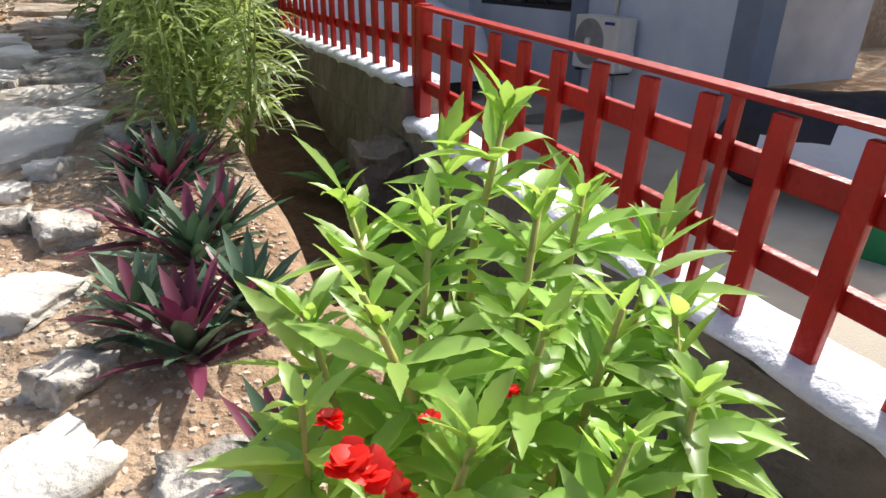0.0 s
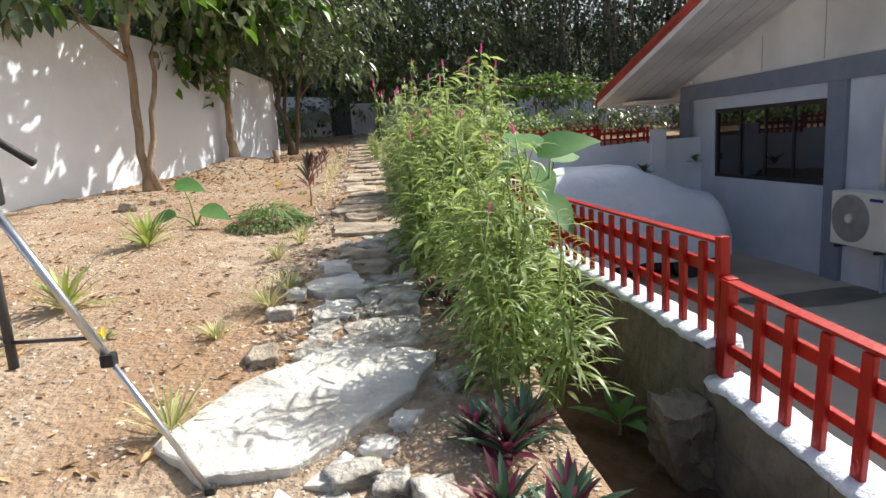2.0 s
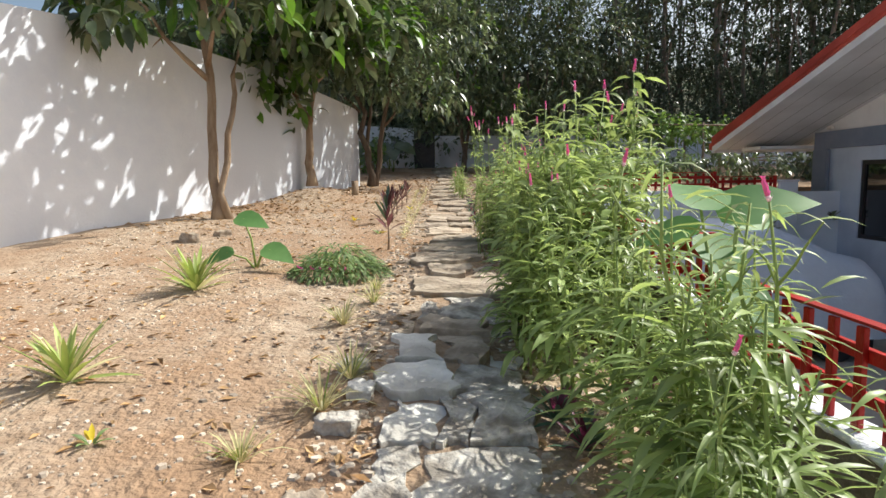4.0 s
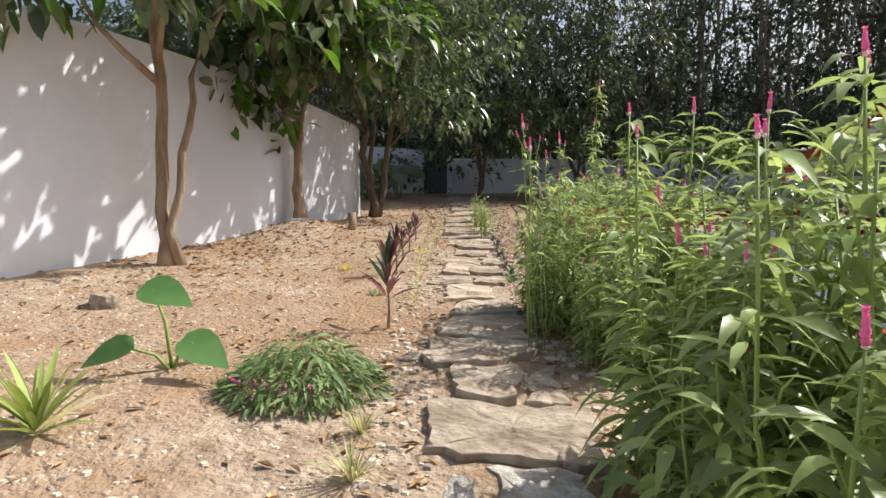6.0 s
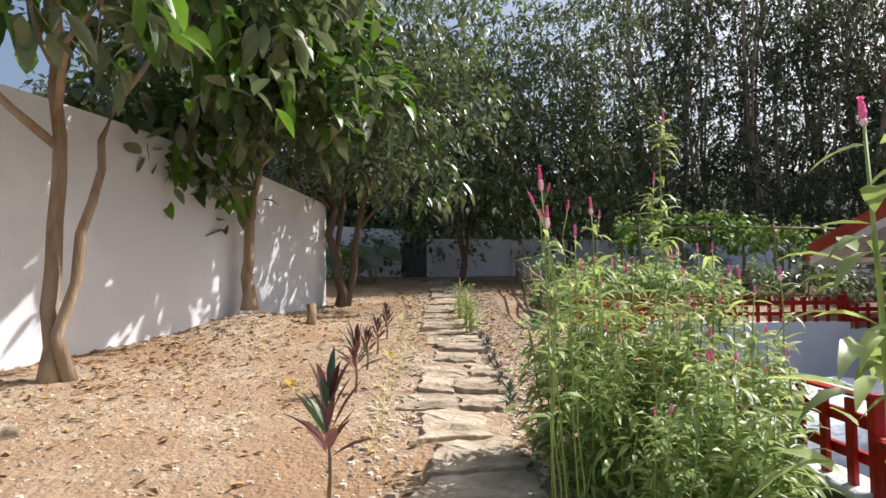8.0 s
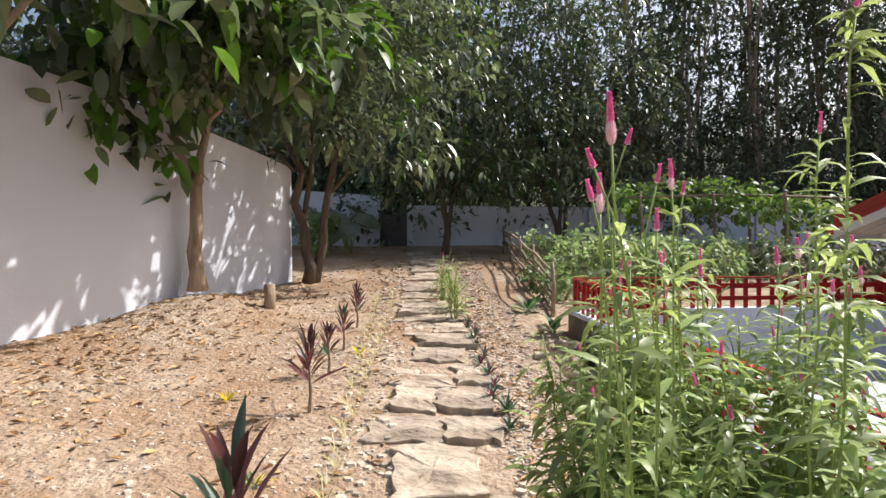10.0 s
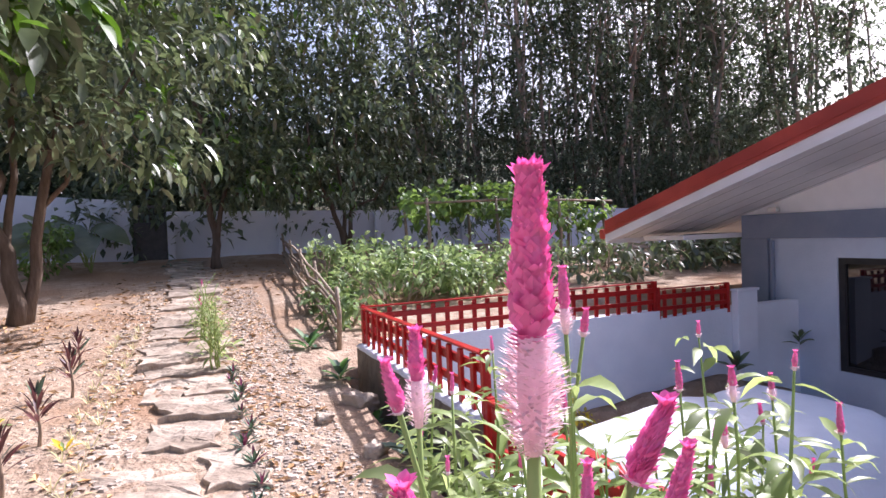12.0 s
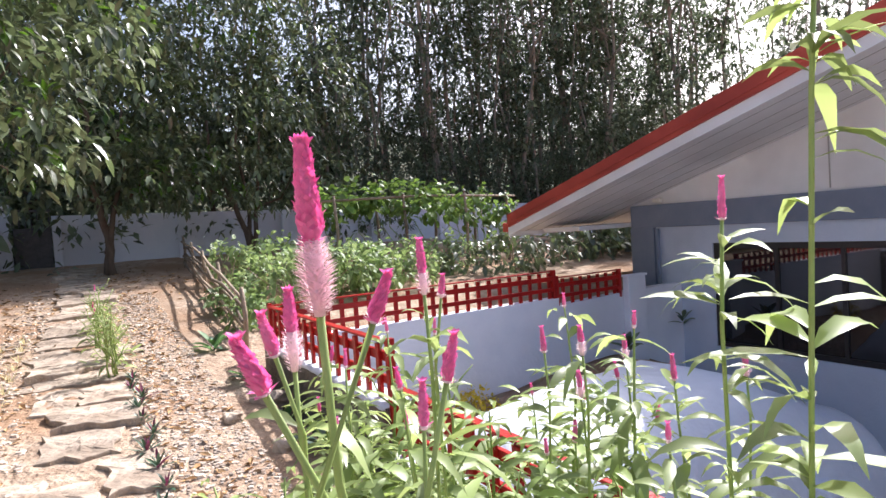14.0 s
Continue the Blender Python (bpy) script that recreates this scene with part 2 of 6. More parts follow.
def tube_arrays(points, radii, sides=6, verts=None, faces=None):
    """A tapered tube along points, added to verts and faces."""
    verts = [] if verts is None else verts
    faces = [] if faces is None else faces
    base = len(verts)
    pts = [Vector(p) for p in points]
    for i, p in enumerate(pts):
        d = (pts[min(i + 1, len(pts) - 1)] - pts[max(i - 1, 0)]).normalized()
        a = d.orthogonal().normalized() if abs(d.z) < 0.95 else Vector((1, 0, 0)).cross(d).normalized()
        if abs(d.z) < 0.95:
            a = Vector((0, 0, 1)).cross(d).normalized()
        b = d.cross(a)
        for k in range(sides):
            w = 2 * math.pi * k / sides
            verts.append(p + (a * math.cos(w) + b * math.sin(w)) * radii[i])
    for i in range(len(pts) - 1):
        for k in range(sides):
            q = base + i * sides
            k2 = (k + 1) % sides
            faces.append((q + k, q + k2, q + sides + k2, q + sides + k))
    faces.append(tuple(base + k for k in reversed(range(sides))))
    faces.append(tuple(base + (len(pts) - 1) * sides + k for k in range(sides)))
    return verts, faces


def tube(name, points, radii, material, parent, sides=8, label=""):
    v, f = tube_arrays(points, radii, sides)
    ob = new(name, from_arrays(name, v, f, material, True))
    ob.parent = parent
    return tagged(ob, label=label)


LANCE = ((0.0, 0.06), (0.22, 0.75), (0.48, 1.0), (0.76, 0.55), (1.0, 0.0))
OVAL = ((0.0, 0.12), (0.3, 0.9), (0.65, 0.85), (1.0, 0.0))
BROAD = ((0.0, 0.1), (0.2, 0.8), (0.5, 1.0), (0.8, 0.6), (1.0, 0.0))
STRAP = ((0.0, 0.75), (0.3, 1.0), (0.65, 0.75), (1.0, 0.0))
QUICK = ((0.0, 0.1), (0.45, 1.0), (1.0, 0.0))


def leaves_arrays(base, direction, length, width, profile=LANCE, droop=0.35, fold=0.25, spin=None, rng=None, up=None):
    """Many leaves at once: arrays of base points and directions; each has a folded blade that bends down along its length."""
    base, d = np.asarray(base, float), np.asarray(direction, float)
    n = len(base)
    d /= np.linalg.norm(d, axis=1)[:, None] + 1e-9
    z = np.tile([0.0, 0.0, 1.0], (n, 1)) if up is None else np.asarray(up, float)
    side = np.cross(d, z)
    bad = np.linalg.norm(side, axis=1) < 0.05
    side[bad] = [1.0, 0, 0]
    side /= np.linalg.norm(side, axis=1)[:, None]
    nor = np.cross(side, d)
    if spin is not None:
        c, s = np.cos(spin)[:, None], np.sin(spin)[:, None]
        side, nor = side * c + nor * s, nor * c - side * s
    L, W = np.asarray(length, float).reshape(-1, 1) * np.ones((n, 1)), np.asarray(width, float).reshape(-1, 1) * np.ones((n, 1))
    D = np.asarray(droop, float).reshape(-1, 1) * np.ones((n, 1))
    vs, count = [], 0
    for u, w in profile:
        mid = base + d * L * u * (1 - 0.25 * D * u) + np.array([0, 0, -1.0]) * (L * D * u * u)
        if w == 0:
            vs.append(mid[:, None, :])
            count += 1
        else:
            off = side * W * w * 0.5
            lift = nor * W * w * 0.5 * fold
            vs.append(np.stack([mid - off + lift, mid, mid + off + lift], 1))
            count += 3
    V = np.concatenate(vs, 1).reshape(-1, 3)
    f, k = [], 0
    for i in range(len(profile) - 1):
        if profile[i + 1][1] == 0:
            f += [(k, k + 1, k + 3), (k + 1, k + 2, k + 3)]
        else:
            f += [(k, k + 1, k + 4, k + 3), (k + 1, k + 2, k + 5, k + 4)]
        k += 3
    F = [tuple(j * count + q for q in t) for j in range(n) for t in f]
    return V, F


def leaf_mesh(name, material, *sets):
    V, F, o = [], [], 0
    for v, f in sets:
        V.append(v)
        F += [tuple(q + o for q in t) for t in f] if o else f
        o += len(v)
    return from_arrays(name, np.concatenate(V), F, material, True)


def ground(x, y):
    """Height of the garden's ground; the drive is a pit cut into the slope."""
    if x > 1.02 and y < 11.48:
        return -1.12
    z = 0.0815 * min(y, 22) + 0.02 * max(0, min(-x - 1.2, 3)) + 0.03 * noise.noise(Vector((x * 0.8, y * 0.8, 0))) * (1 if abs(x + 0.45) > 0.6 else 0.3)
    z += 0.012 * noise.noise(Vector((x * 4, y * 4, 3.0)))
    if y < 0.4:
        z -= 0.06 * min(1, (0.4 - y) / 0.3)
    if y > 22:
        z += 0.25 * (min(y, 60) - 22)
    # mound of loose earth at a trunk
    z += 0.16 * math.exp(-((x + 2.8) ** 2 + (y - 11.9) ** 2) / 0.45)
    # trench beside the retaining wall
    edge = 0.3 + 0.06 * noise.noise(Vector((0, y * 1.3, 7.0))) + 0.3 * math.exp(-((y - 0.6) / 0.42) ** 2) + 0.36 * min(1, max(0, (y - 7.2) / 0.8))
    deep = 0.34 - 0.24 * min(1, max(0, (y - 3.2) / 0.5)) + 0.2 * min(1, max(0, (y - 7.6) / 0.6))
    if y > 11.5:
        deep = 0.12 * max(0, 1 - (y - 11.5))
    if -3 < y and x > edge - 0.02:
        z -= deep * min(1, max(0, (x - edge) / 0.09))
    return z


# ---- ground ----
def spaced(stops):
    out = []
    for a, b, step in stops:
        k = max(1, round((b - a) / step))
        out += [a + (b - a) * i / k for i in range(k)]
    return out + [stops[-1][1]]


gx_list = spaced([(-700, -60, 160), (-60, -12, 8), (-12, -5.6, 0.8), (-5.6, 0.2, 0.055), (0.2, 1.0, 0.04), (1.0, 1.05, 0.05), (1.05, 8, 0.6), (8, 40, 4), (40, 700, 165)])
gy_list = spaced([(-700, -40, 165), (-40, -2, 4), (-2, 0.6, 0.2), (0.6, 13, 0.06), (13, 22, 0.2), (22, 60, 3), (60, 700, 160)])
gy_list = sorted(gy_list + [11.47, 11.49])
gv = [(x, y, ground(x, y)) for y in gy_list for x in gx_list]
nx = len(gx_list)
gf = [(j * nx + i, j * nx + i + 1, (j + 1) * nx + i + 1, (j + 1) * nx + i) for j in range(len(gy_list) - 1) for i in range(nx - 1)]
ground_mesh = from_arrays("ground", gv, gf, M_SOIL, True)
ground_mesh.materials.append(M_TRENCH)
ground_mesh.materials.append(M_FLOOR)
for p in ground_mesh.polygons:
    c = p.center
    # trench faces: the wall's shade is put into a darker soil colour
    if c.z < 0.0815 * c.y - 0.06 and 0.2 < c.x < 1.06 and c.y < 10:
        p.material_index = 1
    if c.y > 20.3:
        p.material_index = 2
tagged(new("ground", ground_mesh), "bare brown garden soil sloping up, with a trench", "ground", kind="structure")

drive = new("driveway", mesh_of("driveway", box(1.0, 9.5, -14, 11.45, -1.3, -1.1), M_DRIVE))
tagged(drive, "worn tan concrete driveway below the garden", "driveway", kind="structure")


# ---- boundary walls ----
def wall_along(name, a, b, thick, base_a, base_b, top, material, label):
    """A wall between two plan points whose top follows the function top(u)."""
    a, b = Vector(a), Vector(b)
    d = (b - a).normalized()
    n = Vector((-d.y, d.x))
    bm = bmesh.new()
    k = max(2, int((b - a).length / 0.4))
    rows = []
    for i in range(k + 1):
        u = i / k
        p = a.lerp(b, u)
        zb, zt = base_a + (base_b - base_a) * u, top(u)
        rows.append([bm.verts.new((p.x + n.x * s, p.y + n.y * s, z)) for s, z in ((0, zb), (0, zt), (thick, zt), (thick, zb))])
    for r, q in zip(rows, rows[1:]):
        for i in range(4):
            bm.faces.new((r[i], r[(i + 1) % 4], q[(i + 1) % 4], q[i]))
    bm.faces.new(rows[0][::-1])
    bm.faces.new(rows[-1])
    bmesh.ops.recalc_face_normals(bm, faces=bm.faces)
    return tagged(new(name, mesh_of(name, bm, material)), label, "wall", kind="structure")


wall_along("wall_west", (-9.6, -2.8), (-4.72, 8.58), 0.16, -1.2, 0.3, lambda u: 2.75 + 0.5 * u, M_WHITE, "tall white painted garden wall, dappled with shade")
wall_along("wall_west_end", (-4.72, 8.58), (-2.36, 14.15), 0.16, 0.3, 0.7, lambda u: 3.27 - 0.5 * u * u, M_WHITE, "tall white painted garden wall, dappled with shade")
wall_along("wall_north_west", (-4.4, 20.05), (-1.5, 20.05), 0.18, 0.9, 0.9, lambda u: 3.05 - 0.2 * u, M_WHITE, "white painted boundary wall in shade")
wall_along("wall_west_far", (-5.0, 13.5), (-4.4, 20.05), 0.16, 0.6, 0.9, lambda u: 3.05, M_WHITE, "white painted boundary wall behind the trees")
wall_along("wall_north", (-0.85, 20.1), (16, 20.1), 0.18, 0.6, 0.6, lambda u: 2.62 - 0.25 * u, M_WHITE, "white painted boundary wall behind the garden")
for i in range(5):
    px = -0.78 + 2.2 * i
    pil = thing("wall_pier", pose(px, 20.05, 0), "white painted pier on the boundary wall", "pier", kind="structure")
    part("pier_shaft", box(-0.07, 0.07, -0.06, 0.05, 0.9, 2.56 - 0.03 * i, 0.008), M_WHITE, pil)
gate = thing("garden_gate", pose(-1.17, 20.1, 1.45), "dark iron garden gate with thin bars, closed", "gate")
part("gate_panel", box(-0.3, 0.3, -0.02, 0.02, 0.05, 0.95, 0.01), M_DARKMET, gate)
part("top_rail", box(-0.32, 0.32, -0.025, 0.025, 1.25, 1.3, 0.008), M_DARKMET, gate)
for i in range(7):
    part("bar", box(-0.3 + 0.095 * i, -0.28 + 0.095 * i, -0.012, 0.012, 0.95, 1.25), M_DARKMET, gate)


# ---- retaining wall with its stepped fence ----
FX = 0.95
SECTIONS = ((-3.26, 2.12, 0.225, 0.4), (2.12, 4.4, 0.42, 0.395), (4.4, 6.75, 0.62, 0.37), (6.75, 9.15, 0.79, 0.34), (9.15, 11.45, 1.04, 0.31))


def retaining(y0, y1, z, idx):
    w = tagged(new("retaining_wall_%d" % idx), "rough grey concrete-block retaining wall topped with limewash", "wall", kind="structure")
    rng = random.Random(idx)
    zb = -1.3
    core = box(FX - 0.055, FX + 0.075, y0, y1, zb, z - 0.03)
    part("core", core, M_CONC, w)
    # blocks facing the trench
    shared = {}
    z1 = z - 0.035
    row = 0
    while z1 > z - 0.62:
        y = y0 + (0.2 if row % 2 else 0.0)
        y = y if y < y1 else y0
        if row % 2:
            y = y0
        k = 0
        while y < y1 - 0.02:
            ln = min(0.39 if (k or not row % 2) else 0.19, y1 - y - 0.005)
            key = round(ln, 2)
            if key not in shared:
                bm = box(-0.012, 0.012, 0, ln, -0.188, 0, 0.0015)
                shared[key] = mesh_of("block", bm, M_CONC)
            ob = part("block", shared[key], None, w)
            ob.location = (FX - 0.062 - rng.uniform(0, 0.003), y, z1)
            y += ln + 0.003
            k += 1
        z1 -= 0.191
        row += 1
    # uneven cap of mortar with limewash that has run over the edge
    bm = bmesh.new()
    k = int((y1 - y0) / 0.035)
    rows = []
    for i in range(k + 1):
        y = y0 + (y1 - y0) * i / k
        lip = 0.028 + 0.03 * abs(noise.noise(Vector((y * 6, z * 9, 0)))) + 0.025 * abs(noise.noise(Vector((y * 19, z, 5))))
        zz = z + 0.008 * noise.noise(Vector((y * 11, 3, z)))
        xo = FX - 0.08 - 0.012 * noise.noise(Vector((y * 9, 1, z)))
        rows.append([bm.verts.new(c) for c in ((xo + 0.012, y, zz - lip), (xo, y, zz - lip * 0.6), (xo + 0.004, y, zz - 0.012), (xo + 0.02, y, zz), (FX, y, zz + 0.004), (FX + 0.08, y, zz), (FX + 0.09, y, zz - 0.05))])
    for r, q in zip(rows, rows[1:]):
        for a in range(6):
            bm.faces.new((r[a], r[a + 1], q[a + 1], q[a]))
    bm.faces.new(rows[0])
    bm.faces.new(rows[-1][::-1])
    bmesh.ops.recalc_face_normals(bm, faces=bm.faces)
    part("limewash_cap", bm, M_LIMEWASH, w, "uneven white limewash", smooth=True)
    return w


def fence_panel(m, length, h, first_post, label, gap=0.155, thin=(), start=0.75):
    """Panel along local +y: flat uprights, three rails, a heavier end post."""
    f = thing("fence", m, label, "fence", "red garden fence panels")
    part("top_rail", box(-0.036, 0.014, 0, length, h - 0.012, h, 0.003), M_RED, f)
    part("middle_rail", box(-0.01, 0.014, 0, length, h * 0.63, h * 0.63 + 0.05, 0.004), M_RED, f)
    part("lower_rail", box(-0.01, 0.014, 0, length, h * 0.25, h * 0.25 + 0.042, 0.004), M_RED, f)
    up = mesh_of("upright", box(-0.03, -0.008, -0.021, 0.021, 0.0, h - 0.012, 0.005), M_RED)
    k = int(length / gap)
    for i in range(k):
        y = gap * (i + start)
        if y < length - 0.03:
            ob = part("upright", up, None, f)
            ob.location = (0.0, y, -0.01)
    for y in thin:
        part("thin_upright", box(-0.03, -0.012, y - 0.009, y + 0.009, -0.01, h - 0.012, 0.003), M_RED, f)
    if first_post:
        part("post", box(-0.03, 0.015, -0.018, 0.018, -0.12, h + 0.015, 0.006), M_RED, f)
    part("end_post", box(-0.028, 0.02, length - 0.05, length - 0.005, -0.02, h + 0.006, 0.006), M_RED, f)
    return f


for i, (y0, y1, z, h) in enumerate(SECTIONS):
    w = retaining(y0, y1, z, i + 1)
    p = fence_panel(pose(FX, y0, z), y1 - y0, h, i > 0, "red painted metal fence panel on the retaining wall", thin=(4.0,) if i == 0 else (), start=0.19 if i == 0 else 0.75)
    if i == 0:
        # the first length follows the fall of the ground
        fall = Matrix.Translation((0, 2.12, 0.275)) @ pose(0, 0, 0, 2.9) @ Matrix.Translation((0, -2.12, -z))
        w.matrix_basis = fall
        p.matrix_basis = fall @ p.matrix_basis
# broken block that leans out at the first step
blk = bmesh.new()
bmesh.ops.create_cube(blk, size=1.0)
bmesh.ops.subdivide_edges(blk, edges=blk.edges[:], cuts=9, use_grid_fill=True)
for v in blk.verts:
    v.co = Vector((v.co.x * 0.17, v.co.y * 0.2, v.co.z * 0.35))
    v.co += 0.03 * noise.noise_vector(v.co * 9) + 0.02 * noise.noise_vector(v.co * 30)
    if v.co.z < 0:
        v.co.x += -v.co.z * 0.25
lump = new("concrete_lump", mesh_of("concrete_lump", blk, M_CONC))
lump.matrix_basis = pose(FX - 0.17, 2.13, 0.0, 3, -4, 6)
tagged(lump, "broken rough concrete stub against the retaining wall", "concrete block")

# wall and fence across the end of the drive
wall_along("wall_drive_end", (FX + 0.06, 11.45), (4.12, 11.45), 0.14, -1.2, -1.2, lambda u: 1.04, M_WHITE, "low white wall across the end of the drive")
wall_along("wall_drive_corner", (4.12, 11.452), (9.4, 11.452), 0.134, -1.2, -1.2, lambda u: 0.95 + 0.2 * min(u, 0.23), M_WHITE, "lower step of the white wall by the house")
fence_panel(pose(FX, 11.47, 1.04, 0, 0, -90), 3.15, 0.31, True, "red painted metal fence panel on the white wall", gap=0.135)
fence_panel(pose(FX + 3.17, 11.47, 0.96, 0, 0, -90), 1.0, 0.31, True, "short red painted fence panel beside the house", gap=0.135)
part_post = thing("wall_post", pose(5.28, 11.42, 0), "white pier of the low wall", "pier", kind="structure")
part("pier_shaft", box(-0.15, 0.15, -0.06, 0.03, -1.1, 1.17, 0.01), M_WHITE, part_post)
part("pier_cap", box(-0.165, 0.165, -0.075, 0.03, 1.172, 1.2, 0.006), M_WHITE, part_post)
# soil bank under that wall
bk = bmesh.new()
rows = []
for i in range(40):
    x = 1.1 + 4.9 * i / 39
    hgt = 0.05 + 0.09 * max(0, min(x, 4.6) - 2.2) - 0.3 * max(0, x - 5.0) + 0.04 * noise.noise(Vector((x * 3, 0, 0)))
    rows.append([bk.verts.new((x, y, z)) for y, z in ((11.44, hgt), (11.3, hgt - 0.02 + 0.03 * noise.noise(Vector((x * 5, 2, 0)))), (11.05, hgt - 0.2), (10.85, -0.75), (10.8, -1.11), (11.44, -1.11))])
for r, q in zip(rows, rows[1:]):
    for a in range(6):
        bk.faces.new((r[a], r[(a + 1) % 6], q[(a + 1) % 6], q[a]))
bk.faces.new(rows[0][::-1])
bk.faces.new(rows[-1])
bmesh.ops.recalc_face_normals(bk, faces=bk.faces)
tagged(new("soil_bank", mesh_of("soil_bank", bk, M_SOIL, True)), "sloping bank of brown soil against the white wall", "soil bank", kind="structure")


# ---- house ----
HX = 6.2
house = thing("house", pose(0, 0, 0), "blue-grey rendered bungalow with a red gable roof", "house", kind="")
Y0, Y1, ZB, ZT, ZH = 4.75, 12.15, -1.12, 1.72, 2.02
WY0, WY1, WZ0, WZ1 = 8.08, 10.98, 0.24, 1.5


for ya, yb, za, zb in ((Y0, WY0, ZB, ZT), (WY1, Y1, ZB, ZT), (WY0, WY1, ZB, WZ0), (WY0, WY1, WZ1, ZT)):
    part("wall", box(HX, HX + 0.18, ya, yb, za, zb), M_HOUSE, house, "blue-grey rendered wall")
part("side_wall", box(HX + 0.18, HX + 7, Y1 - 0.18, Y1, ZB, ZH), M_HOUSE, house)
part("near_wall", box(HX + 0.18, HX + 7, 7.72, 7.9, ZB, ZH), M_HOUSE, house)
part("back_wall", box(HX + 6.8, HX + 7, 7.9, Y1 - 0.18, ZB, ZH), M_HOUSE, house)
part("room_floor", box(HX + 0.18, HX + 6.8, 7.9, Y1 - 0.18, ZB, ZB + 0.15), M_DRIVE, house)
part("beam", box(HX - 0.05, HX + 0.2, Y0 - 0.03, Y1 + 0.03, ZT, ZH, 0.008), M_TRIM, house, "dark grey-blue beam")
part("corner_column", box(HX - 0.06, HX + 0.3, 11.8, Y1 + 0.04, ZB, ZT, 0.008), M_TRIM, house, "dark grey-blue column")
part("middle_column", box(HX - 0.06, HX + 0.1, 7.7, 8.05, ZB, ZT, 0.008), M_TRIM, house, "dark grey-blue column")
part("near_column", box(HX - 0.06, HX + 0.3, Y0 - 0.04, Y0 + 0.3, ZB, ZT, 0.008), M_TRIM, house, "dark grey-blue column")
part("downpipe", box(HX - 0.075, HX - 0.03, 11.72, 11.765, ZB, 1.7, 0.012), M_TRIM, house)
# gable above the beam, roof on a slope of 0.285
RY, RS = 7.2, 0.285
EY, EZ = 13.04, 1.78
RZ = EZ + RS * (EY - RY)
NY = 2 * RY - 11.2
gb = bmesh.new()
pts = ((Y0, ZH), (EY - (ZH - EZ) / RS, ZH), (RY, RZ), (Y0, RZ - RS * (RY - Y0)))
f0 = [gb.verts.new((HX, y, z)) for y, z in pts]
f1 = [gb.verts.new((HX + 0.12, y, z)) for y, z in pts]
gb.faces.new(f0)
gb.faces.new(f1[::-1])
for i in range(4):
    gb.faces.new((f0[i], f1[i], f1[(i + 1) % 4], f0[(i + 1) % 4]))
bmesh.ops.recalc_face_normals(gb, faces=gb.faces)
part("gable_panel", gb, M_SOFFIT, house, "white gable board")
part("gable_joint", box(HX - 0.004, HX + 0.01, 9.6, 9.615, 2.05, 2.6), M_GREYPL, house)
part("gable_joint", box(HX - 0.004, HX + 0.01, 8.2, 8.215, 2.05, 2.9), M_GREYPL, house)


def slope_slab(x0, x1, ya, za, yb, zb, t0, t1):
    """Slab along the roof slope between two y, from t0 to t1 above the line."""
    bm = bmesh.new()
    lo = [bm.verts.new(c) for c in ((x0, ya, za + t0), (x1, ya, za + t0), (x1, yb, zb + t0), (x0, yb, zb + t0))]
    hi = [bm.verts.new(c) for c in ((x0, ya, za + t1), (x1, ya, za + t1), (x1, yb, zb + t1), (x0, yb, zb + t1))]
    bm.faces.new(lo[::-1])
    bm.faces.new(hi)
    for i in range(4):
        bm.faces.new((lo[i], lo[(i + 1) % 4], hi[(i + 1) % 4], hi[i]))
    bmesh.ops.recalc_face_normals(bm, faces=bm.faces)
    return bm


OX = 4.7
for ya, za, nm in ((EY, EZ, "far"), (NY, RZ - RS * (RY - NY), "near")):
    part("soffit", slope_slab(OX + 0.03, HX + 7.5, ya, za, RY, RZ, 0.0, 0.02), M_SOFFIT, house, "white boarded soffit")
    part("roof", slope_slab(OX - 0.02, HX + 7.6, ya, za + 0.03, RY, RZ + 0.03, 0.09, 0.13), M_ROOF, house, "red painted metal roof")
    part("white_bargeboard", slope_slab(OX, OX + 0.028, ya, za, RY, RZ, -0.04, 0.065), M_SOFFIT, house, "white bargeboard")
    part("red_bargeboard", slope_slab(OX - 0.025, OX + 0.02, ya, za, RY, RZ, 0.067, 0.24), M_ROOF, house, "red metal barge flashing")
    part("roof_bead", slope_slab(OX - 0.034, OX - 0.026, ya, za, RY, RZ, 0.115, 0.135), M_ROOF, house)
    if nm == "far":
        part("eave_fascia", box(OX, HX + 7.5, EY, EY + 0.025, EZ - 0.06, EZ + 0.1), M_SOFFIT, house)
        part("gutter", box(OX - 0.02, HX + 7.5, EY + 0.027, EY + 0.13, EZ + 0.0, EZ + 0.13, 0.02), M_ROOF, house)
for i in range(6):
    part("soffit_joint", slope_slab(OX + 0.28 * (i + 1), OX + 0.28 * (i + 1) + 0.006, EY, EZ, RY, RZ, -0.004, 0.004), M_GREYPL, house)
part("eave_box", box(5.2, HX + 0.1, 12.2, 12.9, 1.74, 1.8, 0.008), M_SOFFIT, house, "white eave box")
part("spotlight", box(HX - 0.12, HX - 0.05, 11.62, 11.75, 2.04, 2.1, 0.02), M_PLASTIC, house, "small white lamp")

